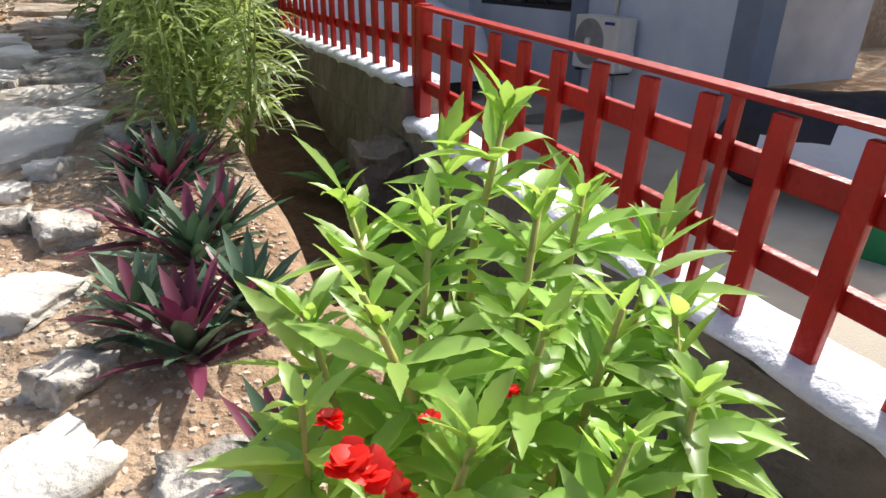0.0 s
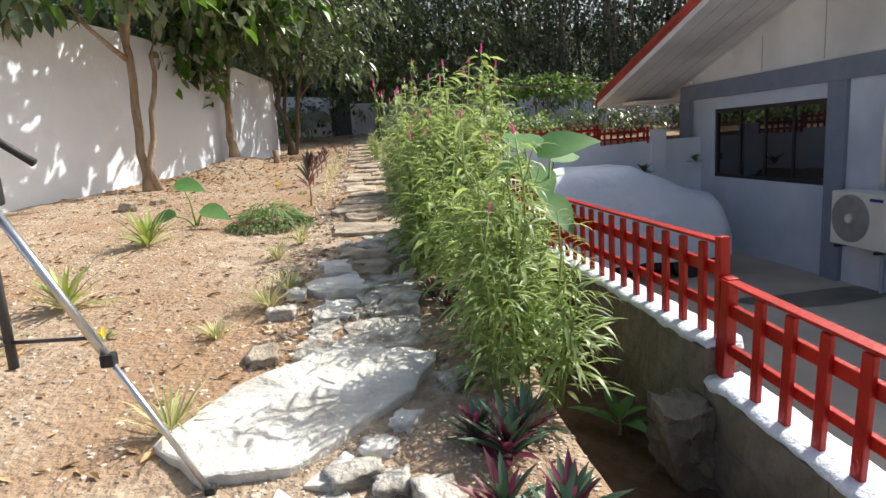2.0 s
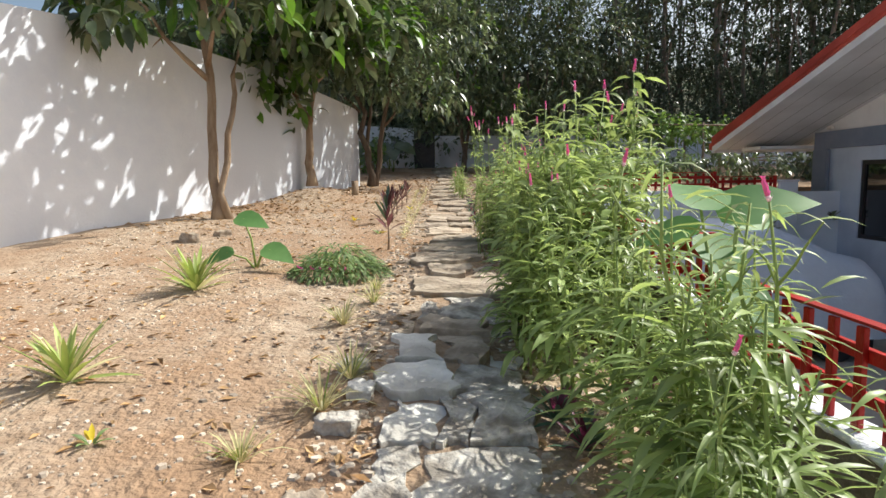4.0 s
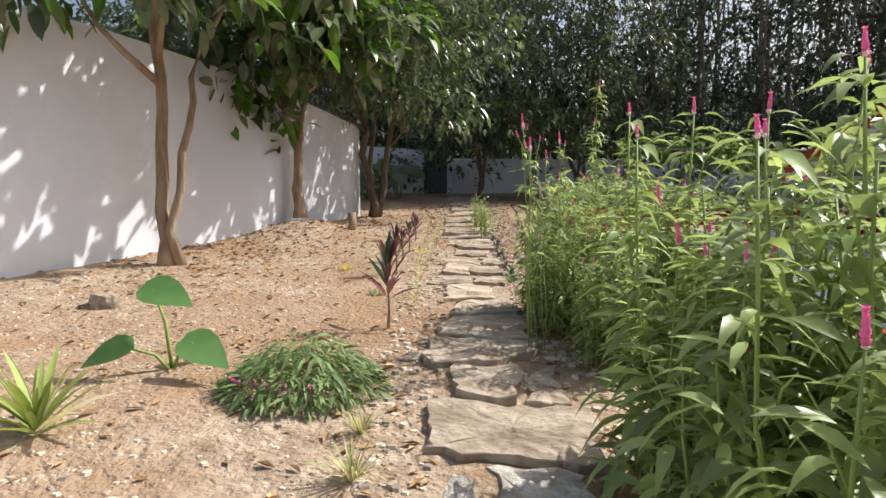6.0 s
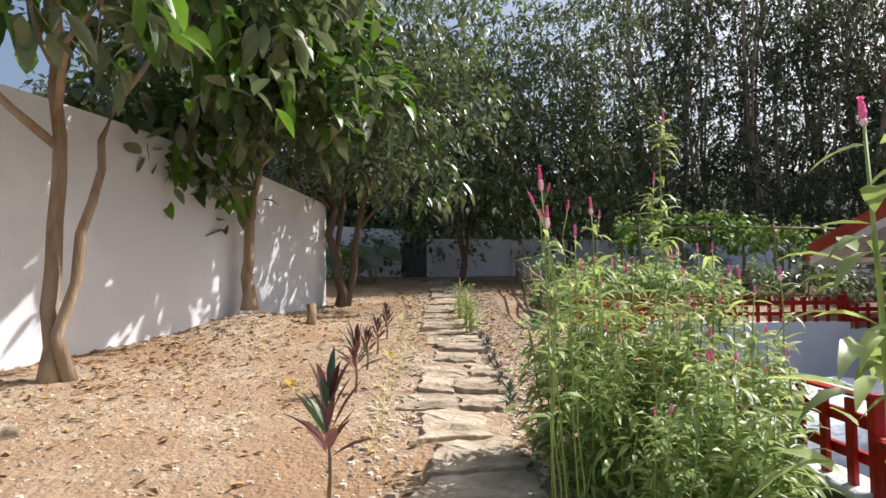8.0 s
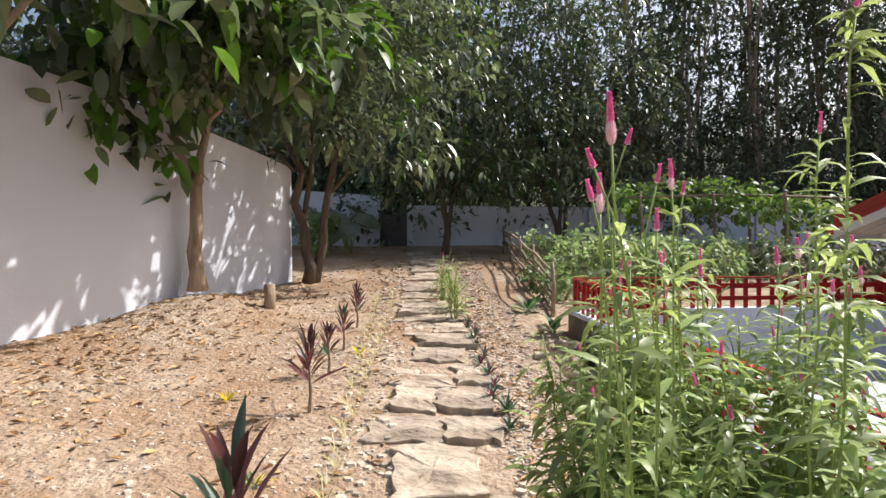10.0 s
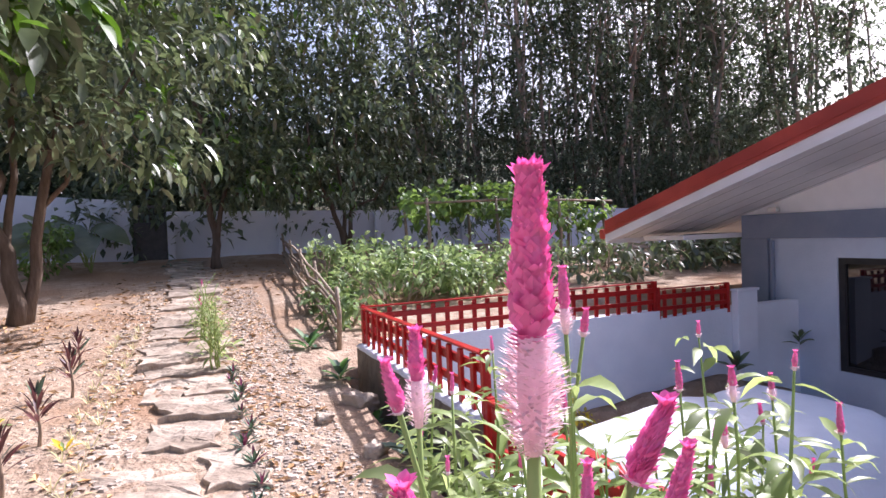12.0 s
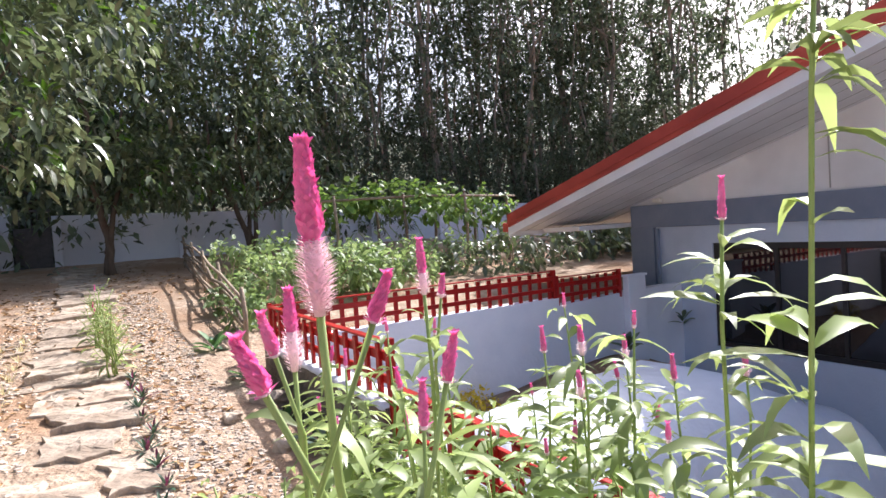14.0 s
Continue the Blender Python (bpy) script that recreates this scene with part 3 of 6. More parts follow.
win = part("window", box(HX + 0.02, HX + 0.1, WY0 + 0.002, WY0 + 0.07, WZ0, WZ1), M_FRAME, house, "dark sliding window")
part("frame", box(HX + 0.02, HX + 0.1, WY1 - 0.07, WY1 - 0.002, WZ0, WZ1), M_FRAME, win)
part("frame", box(HX + 0.02, HX + 0.1, WY0 + 0.07, WY1 - 0.07, WZ1 - 0.07, WZ1 - 0.002), M_FRAME, win)
part("frame", box(HX + 0.02, HX + 0.1, WY0 + 0.07, WY1 - 0.07, WZ0 + 0.002, WZ0 + 0.06), M_FRAME, win)
for i in range(3):
    yy = WY0 + 0.07 + (WY1 - WY0 - 0.14) * (i + 1) / 4
    part("mullion", box(HX + 0.03, HX + 0.08, yy - 0.02, yy + 0.02, WZ0 + 0.06, WZ1 - 0.07), M_FRAME, win)
for i in range(4):
    ya = WY0 + 0.07 + (WY1 - WY0 - 0.14) * i / 4
    part("pane", box(HX + 0.05, HX + 0.058, ya, ya + (WY1 - WY0 - 0.14) / 4, WZ0 + 0.06, WZ1 - 0.07), M_GLASS, win, "dark reflecting glass")


# ---- air conditioner on the facade ----
def air_conditioner():
    ac = thing("air_conditioner", pose(HX - 0.03, 7.45, -0.46) @ Matrix.Scale(1.12, 4), "white outdoor air conditioner unit on wall brackets", "air conditioner")
    body = part("casing", box(-0.34, -0.06, -0.82, 0, 0, 0.64, 0.02), M_PLASTIC, ac)
    v, f = [], []
    for k in range(26):
        r = 0.035 + 0.235 * k / 25
        pts = [(-0.352 - 0.012 * (1 - (r / 0.28) ** 2), -0.3 + r * math.cos(w), 0.33 + r * math.sin(w)) for w in [2 * math.pi * i / 32 for i in range(33)]]
        if k % 2 == 0:
            tube_arrays(pts, [0.003] * 33, 4, v, f)
    part("fan_grille", from_arrays("fan_grille", v, f, M_GREYPL), None, ac, "round grey fan grille")
    bm = bmesh.new()
    bmesh.ops.create_cone(bm, cap_ends=True, segments=32, radius1=0.28, radius2=0.28, depth=0.006, matrix=pose(-0.343, -0.3, 0.33, 0, 90, 0))
    part("fan_recess", bm, M_GREYPL, ac)
    bm = bmesh.new()
    bmesh.ops.create_cone(bm, cap_ends=True, segments=20, radius1=0.06, radius2=0.045, depth=0.02, matrix=pose(-0.365, -0.3, 0.33, 0, -90, 0))
    part("fan_hub", bm, M_PLASTIC, ac)
    part("name_bar", box(-0.3425, -0.341, -0.75, -0.57, 0.55, 0.585), M_BLUE, ac, "small blue maker's mark")
    part("valve_cover", box(-0.28, -0.1, -0.88, -0.822, 0.03, 0.26, 0.012), M_PLASTIC, ac)
    for y in (-0.12, -0.7):
        part("bracket", box(-0.36, 0.0, y - 0.02, y + 0.02, -0.035, -0.001), M_BLACK, ac)
    tube("pipe", [(-0.01, -0.36, 0.66), (-0.01, -0.36, 1.3), (-0.01, -0.38, 1.65), (-0.01, -0.36, 1.9)], [0.028] * 4, M_PLASTIC, ac, 8, "white pipe sleeve")
    tube("drain_pipe", [(-0.01, -0.42, 0.0), (-0.01, -0.44, -0.68)], [0.02] * 2, M_HOUSE, ac, 8)


air_conditioner()


# ---- covered car ----
def covered_car():
    c = thing("car", pose(3.2, 9.45, -1.1), "car parked under a silver fitted cover", "car")
    prof = ((-1.95, 0.75), (-1.85, 1.15), (-1.3, 1.46), (-0.4, 1.55), (0.45, 1.54), (1.2, 1.26), (1.8, 1.08), (1.98, 0.7))
    us = [-1.97 + 3.98 * i / 44 for i in range(45)]
    zs = np.interp(us, [p[0] for p in prof], [p[1] for p in prof])
    verts, faces = [], []
    ring = 17
    for u, zv in zip(us, zs):
        end = min(1, (2.02 - abs(u)) / 0.22)
        hw = 0.86 * (0.72 + 0.28 * math.sqrt(max(0, min(1, end))))
        for k in range(ring):
            a = math.pi * k / (ring - 1)
            cx, sx = math.cos(a), math.sin(a)
            yy = hw * math.copysign(abs(cx) ** 0.45, cx)
            z = zv * 1.16
            zz = 0.3 + (z - 0.3) * sx ** 0.5
            if 0.1 < sx < 0.95:
                yy *= 1 - 0.12 * max(0, zz - 0.8)
            w = 0.022 * noise.noise(Vector((u * 2.2, yy * 2, zz * 2.5))) + 0.012 * noise.noise(Vector((u * 7, yy * 6, zz * 3)))
            verts.append((u + w, yy + w, zz + w))
    n = len(us)
    for i in range(n - 1):
        for k in range(ring - 1):
            faces.append((i * ring + k, i * ring + k + 1, (i + 1) * ring + k + 1, (i + 1) * ring + k))
    faces.append(tuple(range(ring)))
    faces.append(tuple((n - 1) * ring + k for k in reversed(range(ring))))
    part("cover", from_arrays("cover", verts, faces, M_COVER, True), None, c, "silver fabric car cover")
    for x in (-1.25, 1.25):
        for y in (-0.72, 0.72):
            bm = bmesh.new()
            bmesh.ops.create_cone(bm, cap_ends=True, segments=24, radius1=0.3, radius2=0.3, depth=0.2, matrix=pose(x, y, 0.3, 90, 0, 0))
            part("tyre", bm, M_BLACK, c, "black tyre", smooth=False)
    part("underbody", box(-1.8, 1.8, -0.7, 0.7, 0.14, 0.3, 0.02), M_BLACK, c)
    for y in (-0.6, 0.6):
        part("mirror_bulge", box(0.55, 0.8, y * 1.42 - 0.1, y * 1.42 + 0.1, 0.92, 1.08, 0.05), M_COVER, c)


covered_car()


# ---- covered motorcycles and a crate by the drive ----
def covered_motorcycle(m, label):
    c = thing("motorcycle", m, label, "motorcycle", "motorcycles under covers")
    verts, faces, ring = [], [], 13
    us = [-0.95 + 1.9 * i / 30 for i in range(31)]
    zs = np.interp(us, [-0.95, -0.75, -0.3, 0.25, 0.5, 0.7, 0.95], [0.5, 0.85, 0.86, 0.92, 1.14, 0.98, 0.5])
    for u, z in zip(us, zs):
        hw = 0.34 * math.sqrt(max(0.1, 1 - (u / 1.02) ** 4)) + (0.12 * math.exp(-((u - 0.5) / 0.15) ** 2))
        for k in range(ring):
            a = math.pi * k / (ring - 1)
            cx, sx = math.cos(a), math.sin(a)
            w = 0.03 * noise.noise(Vector((u * 4, cx * 3, sx * 3)))
            verts.append((u + w, hw * math.copysign(abs(cx) ** 0.7, cx) * (1.1 - 0.5 * sx) + w, 0.3 + (z - 0.3) * sx ** 0.7 + w))
    for i in range(30):
        for k in range(ring - 1):
            faces.append((i * ring + k, i * ring + k + 1, (i + 1) * ring + k + 1, (i + 1) * ring + k))
    faces += [tuple(range(ring)), tuple(30 * ring + k for k in reversed(range(ring)))]
    me = from_arrays("cover", verts, faces, M_BLACKCLOTH, True)
    me.materials.append(M_COVER)
    for p in me.polygons:
        if p.center.z < 0.62 + 0.1 * math.sin(p.center.x * 4) and p.center.x > -0.55:
            p.material_index = 1
    part("cover", me, None, c, "black cover with a silver panel")
    for x in (-0.62, 0.66):
        v, f = [], []
        tube_arrays([(x + 0.26 * math.cos(w), 0, 0.3 + 0.26 * math.sin(w)) for w in [2 * math.pi * i / 20 for i in range(21)]], [0.045] * 21, 8, v, f)
        part("tyre", from_arrays("tyre", v, f, M_BLACK, True), None, c)
        part("hub", box(x - 0.06, x + 0.06, -0.05, 0.05, 0.24, 0.36, 0.02), M_DARKMET, c)


covered_motorcycle(pose(5.5, 3.1, -1.1, 0, 0, -66) @ Matrix.Scale(1.12, 4), "motorcycle under a black and silver cover on the drive")
covered_motorcycle(pose(6.6, 2.1, -1.1, 0, 0, -60) @ Matrix.Scale(1.12, 4), "second motorcycle under a black and silver cover")
crate = thing("crate", pose(4.75, 2.2, -1.1, 0, 0, 15), "green plastic crate on the concrete drive", "crate")
for nm, a in (("base", (-0.2, 0.2, -0.15, 0.15, 0, 0.02)), ("side", (-0.2, 0.2, -0.15, -0.135, 0.02, 0.28)), ("side", (-0.2, 0.2, 0.135, 0.15, 0.02, 0.28)),
              ("end", (-0.2, -0.185, -0.135, 0.135, 0.02, 0.28)), ("end", (0.185, 0.2, -0.135, 0.135, 0.02, 0.28))):
    part(nm, box(*a, 0.004), M_GREEN, crate)
# cream wall past the house
wall_along("wall_east", (12.5, 5.4), (9.8, -4), 0.15, -1.2, -1.2, lambda u: 1.7, M_WHITE, "cream boundary wall past the house")
side_post = thing("porch_post", pose(8.6, 2.6, -1.1), "dark slender porch post beside the drive", "post")
tube("shaft", [(0, 0, 0), (0, 0, 2.9)], [0.05, 0.05], M_DARKMET, side_post, 8)
part("foot_plate", box(-0.08, 0.08, -0.08, 0.08, 0.0, 0.02, 0.004), M_DARKMET, side_post)

stain = bmesh.new()
ring = []
for k in range(28):
    w = 2 * math.pi * k / 28
    r = 1 + 0.3 * noise.noise(Vector((math.cos(w) * 1.5, math.sin(w) * 1.5, 4.0)))
    ring.append(stain.verts.new((5.4 + 1.15 * r * math.cos(w), 7.1 + 0.36 * r * math.sin(w) + 0.1 * math.cos(w * 2), -1.095)))
stain.faces.new(ring)
tagged(new("wet_patch", mesh_of("wet_patch", stain, M_WET)), "dark wet patch on the concrete drive", "stain", kind="structure")


# ---- trees ----
RNG = np.random.default_rng(11)


def unit_cloud(n, rng, shell=0.45):
    """Points in a ball, denser towards its skin."""
    d = rng.normal(size=(n, 3))
    d /= np.linalg.norm(d, axis=1)[:, None]
    return d, d * (shell + (1 - shell) * rng.random((n, 1)) ** 0.6)


def crown_leaves(blobs, n, length, width, rng, profile=LANCE, droop=0.5, hang=0.35):
    """Sprays of leaves spread over a set of blobs (x, y, z, rx, rz)."""
    out = []
    total = sum(b[3] ** 2 for b in blobs)
    for x, y, z, rx, rz in blobs:
        k = int(n * rx * rx / total)
        sprays = max(1, k // 7)
        d, p = unit_cloud(sprays, rng)
        keep = np.array([noise.noise(Vector((a[0] * 2.3 + x * 3, a[1] * 2.3 + y, a[2] * 2.3 + z))) > -0.22 for a in p])
        d, p = d[keep], p[keep]
        c = p * [rx, rx, rz] + [x, y, z]
        m = 7
        base = np.repeat(c, m, 0) + rng.normal(size=(len(c) * m, 3)) * length * 0.45
        dr = np.repeat(d, m, 0) * 0.55 + rng.normal(size=(len(c) * m, 3)) * 0.75
        dr[:, 2] -= hang
        ln = length * rng.uniform(0.65, 1.2, len(base))
        out.append(leaves_arrays(base, dr, ln, width * ln / length, profile, droop=rng.uniform(0.1, droop, len(base)), spin=rng.uniform(-0.7, 0.7, len(base))))
    return out


def limb_path(a, b, rng, k=5, wob=0.06):
    a, b = np.array(a, float), np.array(b, float)
    pts = [a + (b - a) * i / (k - 1) + (rng.normal(size=3) * wob * np.linalg.norm(b - a) if 0 < i < k - 1 else 0) for i in range(k)]
    return pts


def tree(m, stems, limbs, blobs, n, leaf, label, bark, leafmat, seed, category="tree", group="", droop=0.5, profile=OVAL, hang=0.25, bright=0.0):
    rng = np.random.default_rng(seed)
    t = thing("tree", m, label, category, group)
    for pts, r0, r1 in stems:
        path = []
        for a, b in zip(pts, pts[1:]):
            path += limb_path(a, b, rng, 4, 0.03)[:-1]
        path.append(np.array(pts[-1], float))
        k = len(path)
        rad = [r0 + (r1 - r0) * i / (k - 1) for i in range(k)]
        rad[0] *= 1.35
        tube("trunk", path, rad, bark, t, 10)
    v, f = [], []
    for a, b, r in limbs:
        p = limb_path(a, b, rng, 5, 0.06)
        tube_arrays(p, [r, r * 0.85, r * 0.65, r * 0.45, r * 0.2], 6, v, f)
        for q in range(3):
            s = p[2 + q % 3]
            e = np.array(s) + rng.normal(size=3) * 0.35 + [0, 0, 0.12]
            tube_arrays(limb_path(s, e, rng, 4, 0.08), [r * 0.4, r * 0.3, r * 0.2, r * 0.1], 5, v, f)
    if v:
        part("branch", from_arrays("branch", v, f, bark, True), None, t)
    part("crown", leaf_mesh("crown", leafmat, *crown_leaves(blobs, int(n * (1 - bright)), leaf[0], leaf[1], rng, profile, droop, hang)), None, t)
    # a share of yellow-green leaves carries light from behind in its colour
    if bright:
        part("young_foliage", leaf_mesh("young_foliage", M_TREELEAF2, *crown_leaves(blobs, int(n * bright), leaf[0], leaf[1], rng, profile, droop, hang)), None, t, "yellow-green leaves coloured as if lit from behind")
    return t


def on(x, y, dz=0.0, turn=0.0):
    return pose(x, y, ground(x, y) + dz, 0, 0, turn)


BIGLEAF = (0.27, 0.125)
tree(on(-3.62, 9.33, -0.05), [([(0, 0, 0), (-0.05, 0.1, 0.9), (-0.05, 0.15, 2.0), (-0.1, 0.1, 3.2), (-0.1, 0.0, 4.3)], 0.075, 0.03), ([(0.14, 0.05, 0), (0.16, 0.1, 1.2), (0.2, 0.3, 2.0), (0.5, 0.7, 3.0)], 0.05, 0.02)],
     [((-0.05, 0.15, 1.9), (-0.9, -0.6, 3.0), 0.04), ((-0.05, 0.1, 2.1), (0.6, -0.5, 3.3), 0.035), ((-0.1, 0.1, 2.6), (-0.9, 0.7, 3.8), 0.03), ((-0.1, 0.1, 3.2), (0.9, 0.3, 4.1), 0.03)],
     [(-0.9, -0.9, 2.75, 0.75, 0.5), (0.5, -0.7, 2.95, 0.8, 0.5), (-0.5, 0.5, 3.9, 1.2, 0.8), (0.9, 0.3, 3.7, 1.1, 0.8), (-1.4, -0.4, 3.2, 0.7, 0.6), (1.4, 0.6, 3.1, 0.7, 0.6), (0.2, 0.2, 4.8, 1.4, 0.9), (0.9, 1.4, 4.2, 1.2, 0.8)],
     3000, BIGLEAF, "tall tree with slender peeling brown trunks and large drooping leaves", M_BARK, M_TREELEAF, 1, group="broad-leaved garden trees", profile=BROAD, bright=0.34)
tree(on(-2.95, 12.17, 0.05), [([(0, 0, 0), (-0.02, 0.02, 0.6), (0, 0, 1.25)], 0.085, 0.055), ([(0, 0, 1.15), (0.12, 0.05, 1.9), (0.2, 0.1, 3.2)], 0.05, 0.02), ([(0, 0, 1.1), (-0.22, 0, 1.7), (-0.5, -0.1, 2.9)], 0.045, 0.018)],
     [((0.1, 0, 1.8), (0.8, -0.4, 2.6), 0.03), ((-0.2, 0, 1.6), (-0.9, -0.6, 2.2), 0.03), ((0.1, 0.05, 2.2), (0.3, 0.8, 3.2), 0.03)],
     [(-0.75, -0.6, 1.95, 0.7, 0.55), (-1.05, -0.8, 2.5, 0.8, 0.6), (0.1, -0.75, 2.3, 0.6, 0.5), (0.5, -0.1, 2.7, 0.8, 0.6), (-0.4, 0.2, 3.2, 1.1, 0.8), (0.5, 0.5, 3.9, 1.2, 0.9), (-0.3, -0.1, 1.35, 0.25, 0.2), (0.5, -1.0, 3.9, 1.2, 0.8), (1.2, 0.5, 3.0, 0.8, 0.6), (1.0, -0.5, 2.9, 0.6, 0.4), (0.3, -1.0, 2.75, 0.75, 0.5), (0.9, -0.4, 2.45, 0.6, 0.4)],
     5600, BIGLEAF, "tree with brown trunk and large drooping glossy leaves", M_BARK, M_TREELEAF, 2, group="broad-leaved garden trees", profile=BROAD, bright=0.38)
tree(on(-2.1, 14.05, -0.05), [([(0, 0, 0), (-0.05, 0, 0.8), (-0.3, 0.1, 2.0), (-0.5, 0.2, 3.4)], 0.09, 0.03), ([(0.05, 0, 0), (0.2, 0, 0.9), (0.45, -0.1, 2.0), (0.7, 0, 3.4)], 0.07, 0.025), ([(0, 0.05, 0.3), (0.02, 0.1, 1.6), (0.1, 0.3, 3.6)], 0.05, 0.02)],
     [((0.3, 0, 1.3), (1.1, -0.5, 2.3), 0.03), ((-0.2, 0, 1.6), (-0.9, -0.4, 2.6), 0.03), ((0.3, 0, 1.8), (1.4, 0.4, 3.0), 0.03)],
     [(-0.7, -0.4, 2.3, 0.8, 0.6), (0.3, -0.6, 2.2, 0.8, 0.55), (1.2, -0.3, 2.1, 0.9, 0.65), (0.2, 0.2, 3.4, 1.7, 1.1), (1.5, 0.4, 3.4, 1.3, 1.1), (-0.2, 0.2, 4.9, 1.7, 1.3), (1.2, 0.6, 4.8, 1.5, 1.2)],
     8600, (0.17, 0.075), "many-stemmed dark tree with a dense crown", M_BARKD, M_TREELEAF, 3, group="dark garden trees", bright=0.06)
tree(on(0.0, 18.1, -0.05), [([(0, 0, 0), (0.02, 0, 0.7), (-0.15, 0, 1.6), (-0.3, 0, 3.2)], 0.085, 0.03), ([(0, 0, 0.4), (0.2, 0, 1.4), (0.4, 0.1, 3.0)], 0.055, 0.02)],
     [((0.1, 0, 1.2), (1.0, -0.3, 1.9), 0.03), ((-0.1, 0, 1.3), (-1.0, -0.3, 2.0), 0.03)],
     [(-1.0, -0.3, 1.8, 1.0, 0.7), (0.3, -0.7, 1.7, 1.0, 0.6), (1.1, -0.2, 1.8, 1.0, 0.7), (0, 0, 3.0, 1.8, 1.1), (0.6, 0.2, 4.5, 1.8, 1.2), (-0.9, 0.1, 4.6, 1.6, 1.2), (0, 0.3, 6.0, 1.6, 1.2)],
     11000, (0.17, 0.07), "dark evergreen tree with a low dense crown", M_BARKD, M_TREELEAF, 4, group="dark garden trees", bright=0.08)
tree(on(2.55, 18.7, -0.05), [([(0, 0, 0), (-0.1, 0, 0.6), (-0.45, 0, 1.5), (-0.7, 0, 2.8)], 0.07, 0.025), ([(0.03, 0, 0), (0.1, 0, 0.9), (0.3, 0, 2.6)], 0.06, 0.02), ([(0, 0, 0.3), (0, 0.1, 1.2), (-0.1, 0.2, 3)], 0.05, 0.02)],
     [((0.1, 0, 1.0), (1.1, -0.3, 1.8), 0.03), ((-0.3, 0, 1.2), (-1.2, -0.3, 1.9), 0.03)],
     [(-1.3, -0.3, 1.65, 0.9, 0.6), (0.0, -0.6, 1.55, 1.0, 0.6), (1.3, -0.2, 1.7, 1.0, 0.6), (-0.3, 0, 2.8, 1.8, 1.1), (1.2, 0.2, 3.6, 1.7, 1.2), (-0.6, 0.2, 4.7, 1.8, 1.3), (0.5, 0.3, 5.9, 1.6, 1.2)],
     11000, (0.16, 0.065), "dark evergreen tree with a low dense crown", M_BARKD, M_TREELEAF, 5, group="dark garden trees", bright=0.03)


def forest_kind(seed, h, lean, n, spread, sparse):
    rng = np.random.default_rng(seed)
    blobs = []
    z = h * (0.03 if not sparse else 0.3)
    while z < h:
        for q in range(3 if not sparse else 2):
            blobs.append((rng.normal() * spread * 0.55, rng.normal() * spread * 0.4, z, spread * rng.uniform(0.5, 0.85), spread * rng.uniform(0.35, 0.6)))
        z += spread * (0.5 if not sparse else 0.6)
    stems = [([(0, 0, -1.0), (lean * 0.3, 0, h * 0.35), (lean * 0.6, 0.1, h * 0.7), (lean, 0, h)], 0.07 if sparse else 0.1, 0.025)]
    if sparse:
        stems.append(([(0.3, 0.2, -1.0), (0.5 - lean * 0.2, 0.2, h * 0.5), (0.9 - lean, 0.3, h * 0.92)], 0.05, 0.018))
        stems.append(([(-0.6, -0.5, -1.0), (-0.75, -0.5, h * 0.5), (-0.6 + lean * 0.3, -0.4, h * 0.95)], 0.04, 0.015))
    limbs = [((lean * 0.4, 0, h * 0.5), (spread * 0.6, -0.3, h * 0.62), 0.04), ((lean * 0.5, 0, h * 0.6), (-spread * 0.6, 0.2, h * 0.75), 0.04)]
    return tree(pose(0, 0, -50), stems, limbs, blobs, n, (0.25, 0.12) if not sparse else (0.21, 0.09), "tall dark forest tree on the slope behind the wall" if not sparse else "slender pale-stemmed forest tree with thin foliage",
                M_POLE if sparse else M_BARKD, M_FOREST, seed, group="forest trees behind the wall", droop=0.35, profile=QUICK, hang=0.15)


kinds = [forest_kind(21, 6.0, 0.4, 7000, 2.0, False), forest_kind(22, 6.6, -0.5, 7000, 2.1, False), forest_kind(23, 10.0, 0.8, 3300, 1.8, True), forest_kind(24, 11.5, -0.6, 3300, 1.9, True)]
frng = random.Random(5)
spots = []
for i in range(14):
    spots.append((-11 + 1.95 * i + frng.uniform(-0.4, 0.4), 22.0 + frng.uniform(-0.6, 0.6), i % 2 if i < 9 else 2 + i % 2, frng.uniform(0.8, 1.0)))
for i in range(14):
    spots.append((-11 + 2.5 * i + frng.uniform(-0.8, 0.8), 25.0 + frng.uniform(-1, 1), (i % 2) if i < 5 else 2 + i % 2, frng.uniform(0.9, 1.15)))
for i in range(5):
    spots.append((-9 + 4.4 * (i if i < 2 else i + 4) + frng.uniform(-1, 1), 29 + frng.uniform(-1.5, 1.5), 2 + i % 2, frng.uniform(0.85, 1.1)))
for i in range(12):
    spots.append((14.5 + 1.3 * i, 23 - 1.55 * i + frng.uniform(-1, 1), (2, 3)[i % 2], frng.uniform(1.0, 1.25)))
for i in range(6):
    spots.append((19 + 2.4 * i, 25 - 2.6 * i + frng.uniform(-1, 1), 2 + i % 2, frng.uniform(0.9, 1.1)))
for i in range(9):
    spots.append((5.5 + 1.5 * i, 21.8 + 1.4 * (i % 2) - 0.2 * i, 2 + i % 2, frng.uniform(0.95, 1.15)))
for i in range(9):
    spots.append((6.5 + 1.6 * i, 21.0 + 0.5 * (i % 2) - 0.1 * i, i % 2, frng.uniform(0.36, 0.48)))
for i in range(8):
    spots.append((5.0 + 2.3 * i + frng.uniform(-0.4, 0.4), 24.6 - 0.35 * max(0, i - 4) + frng.uniform(-0.5, 0.5), i % 2, frng.uniform(0.55, 0.75)))
used = set()
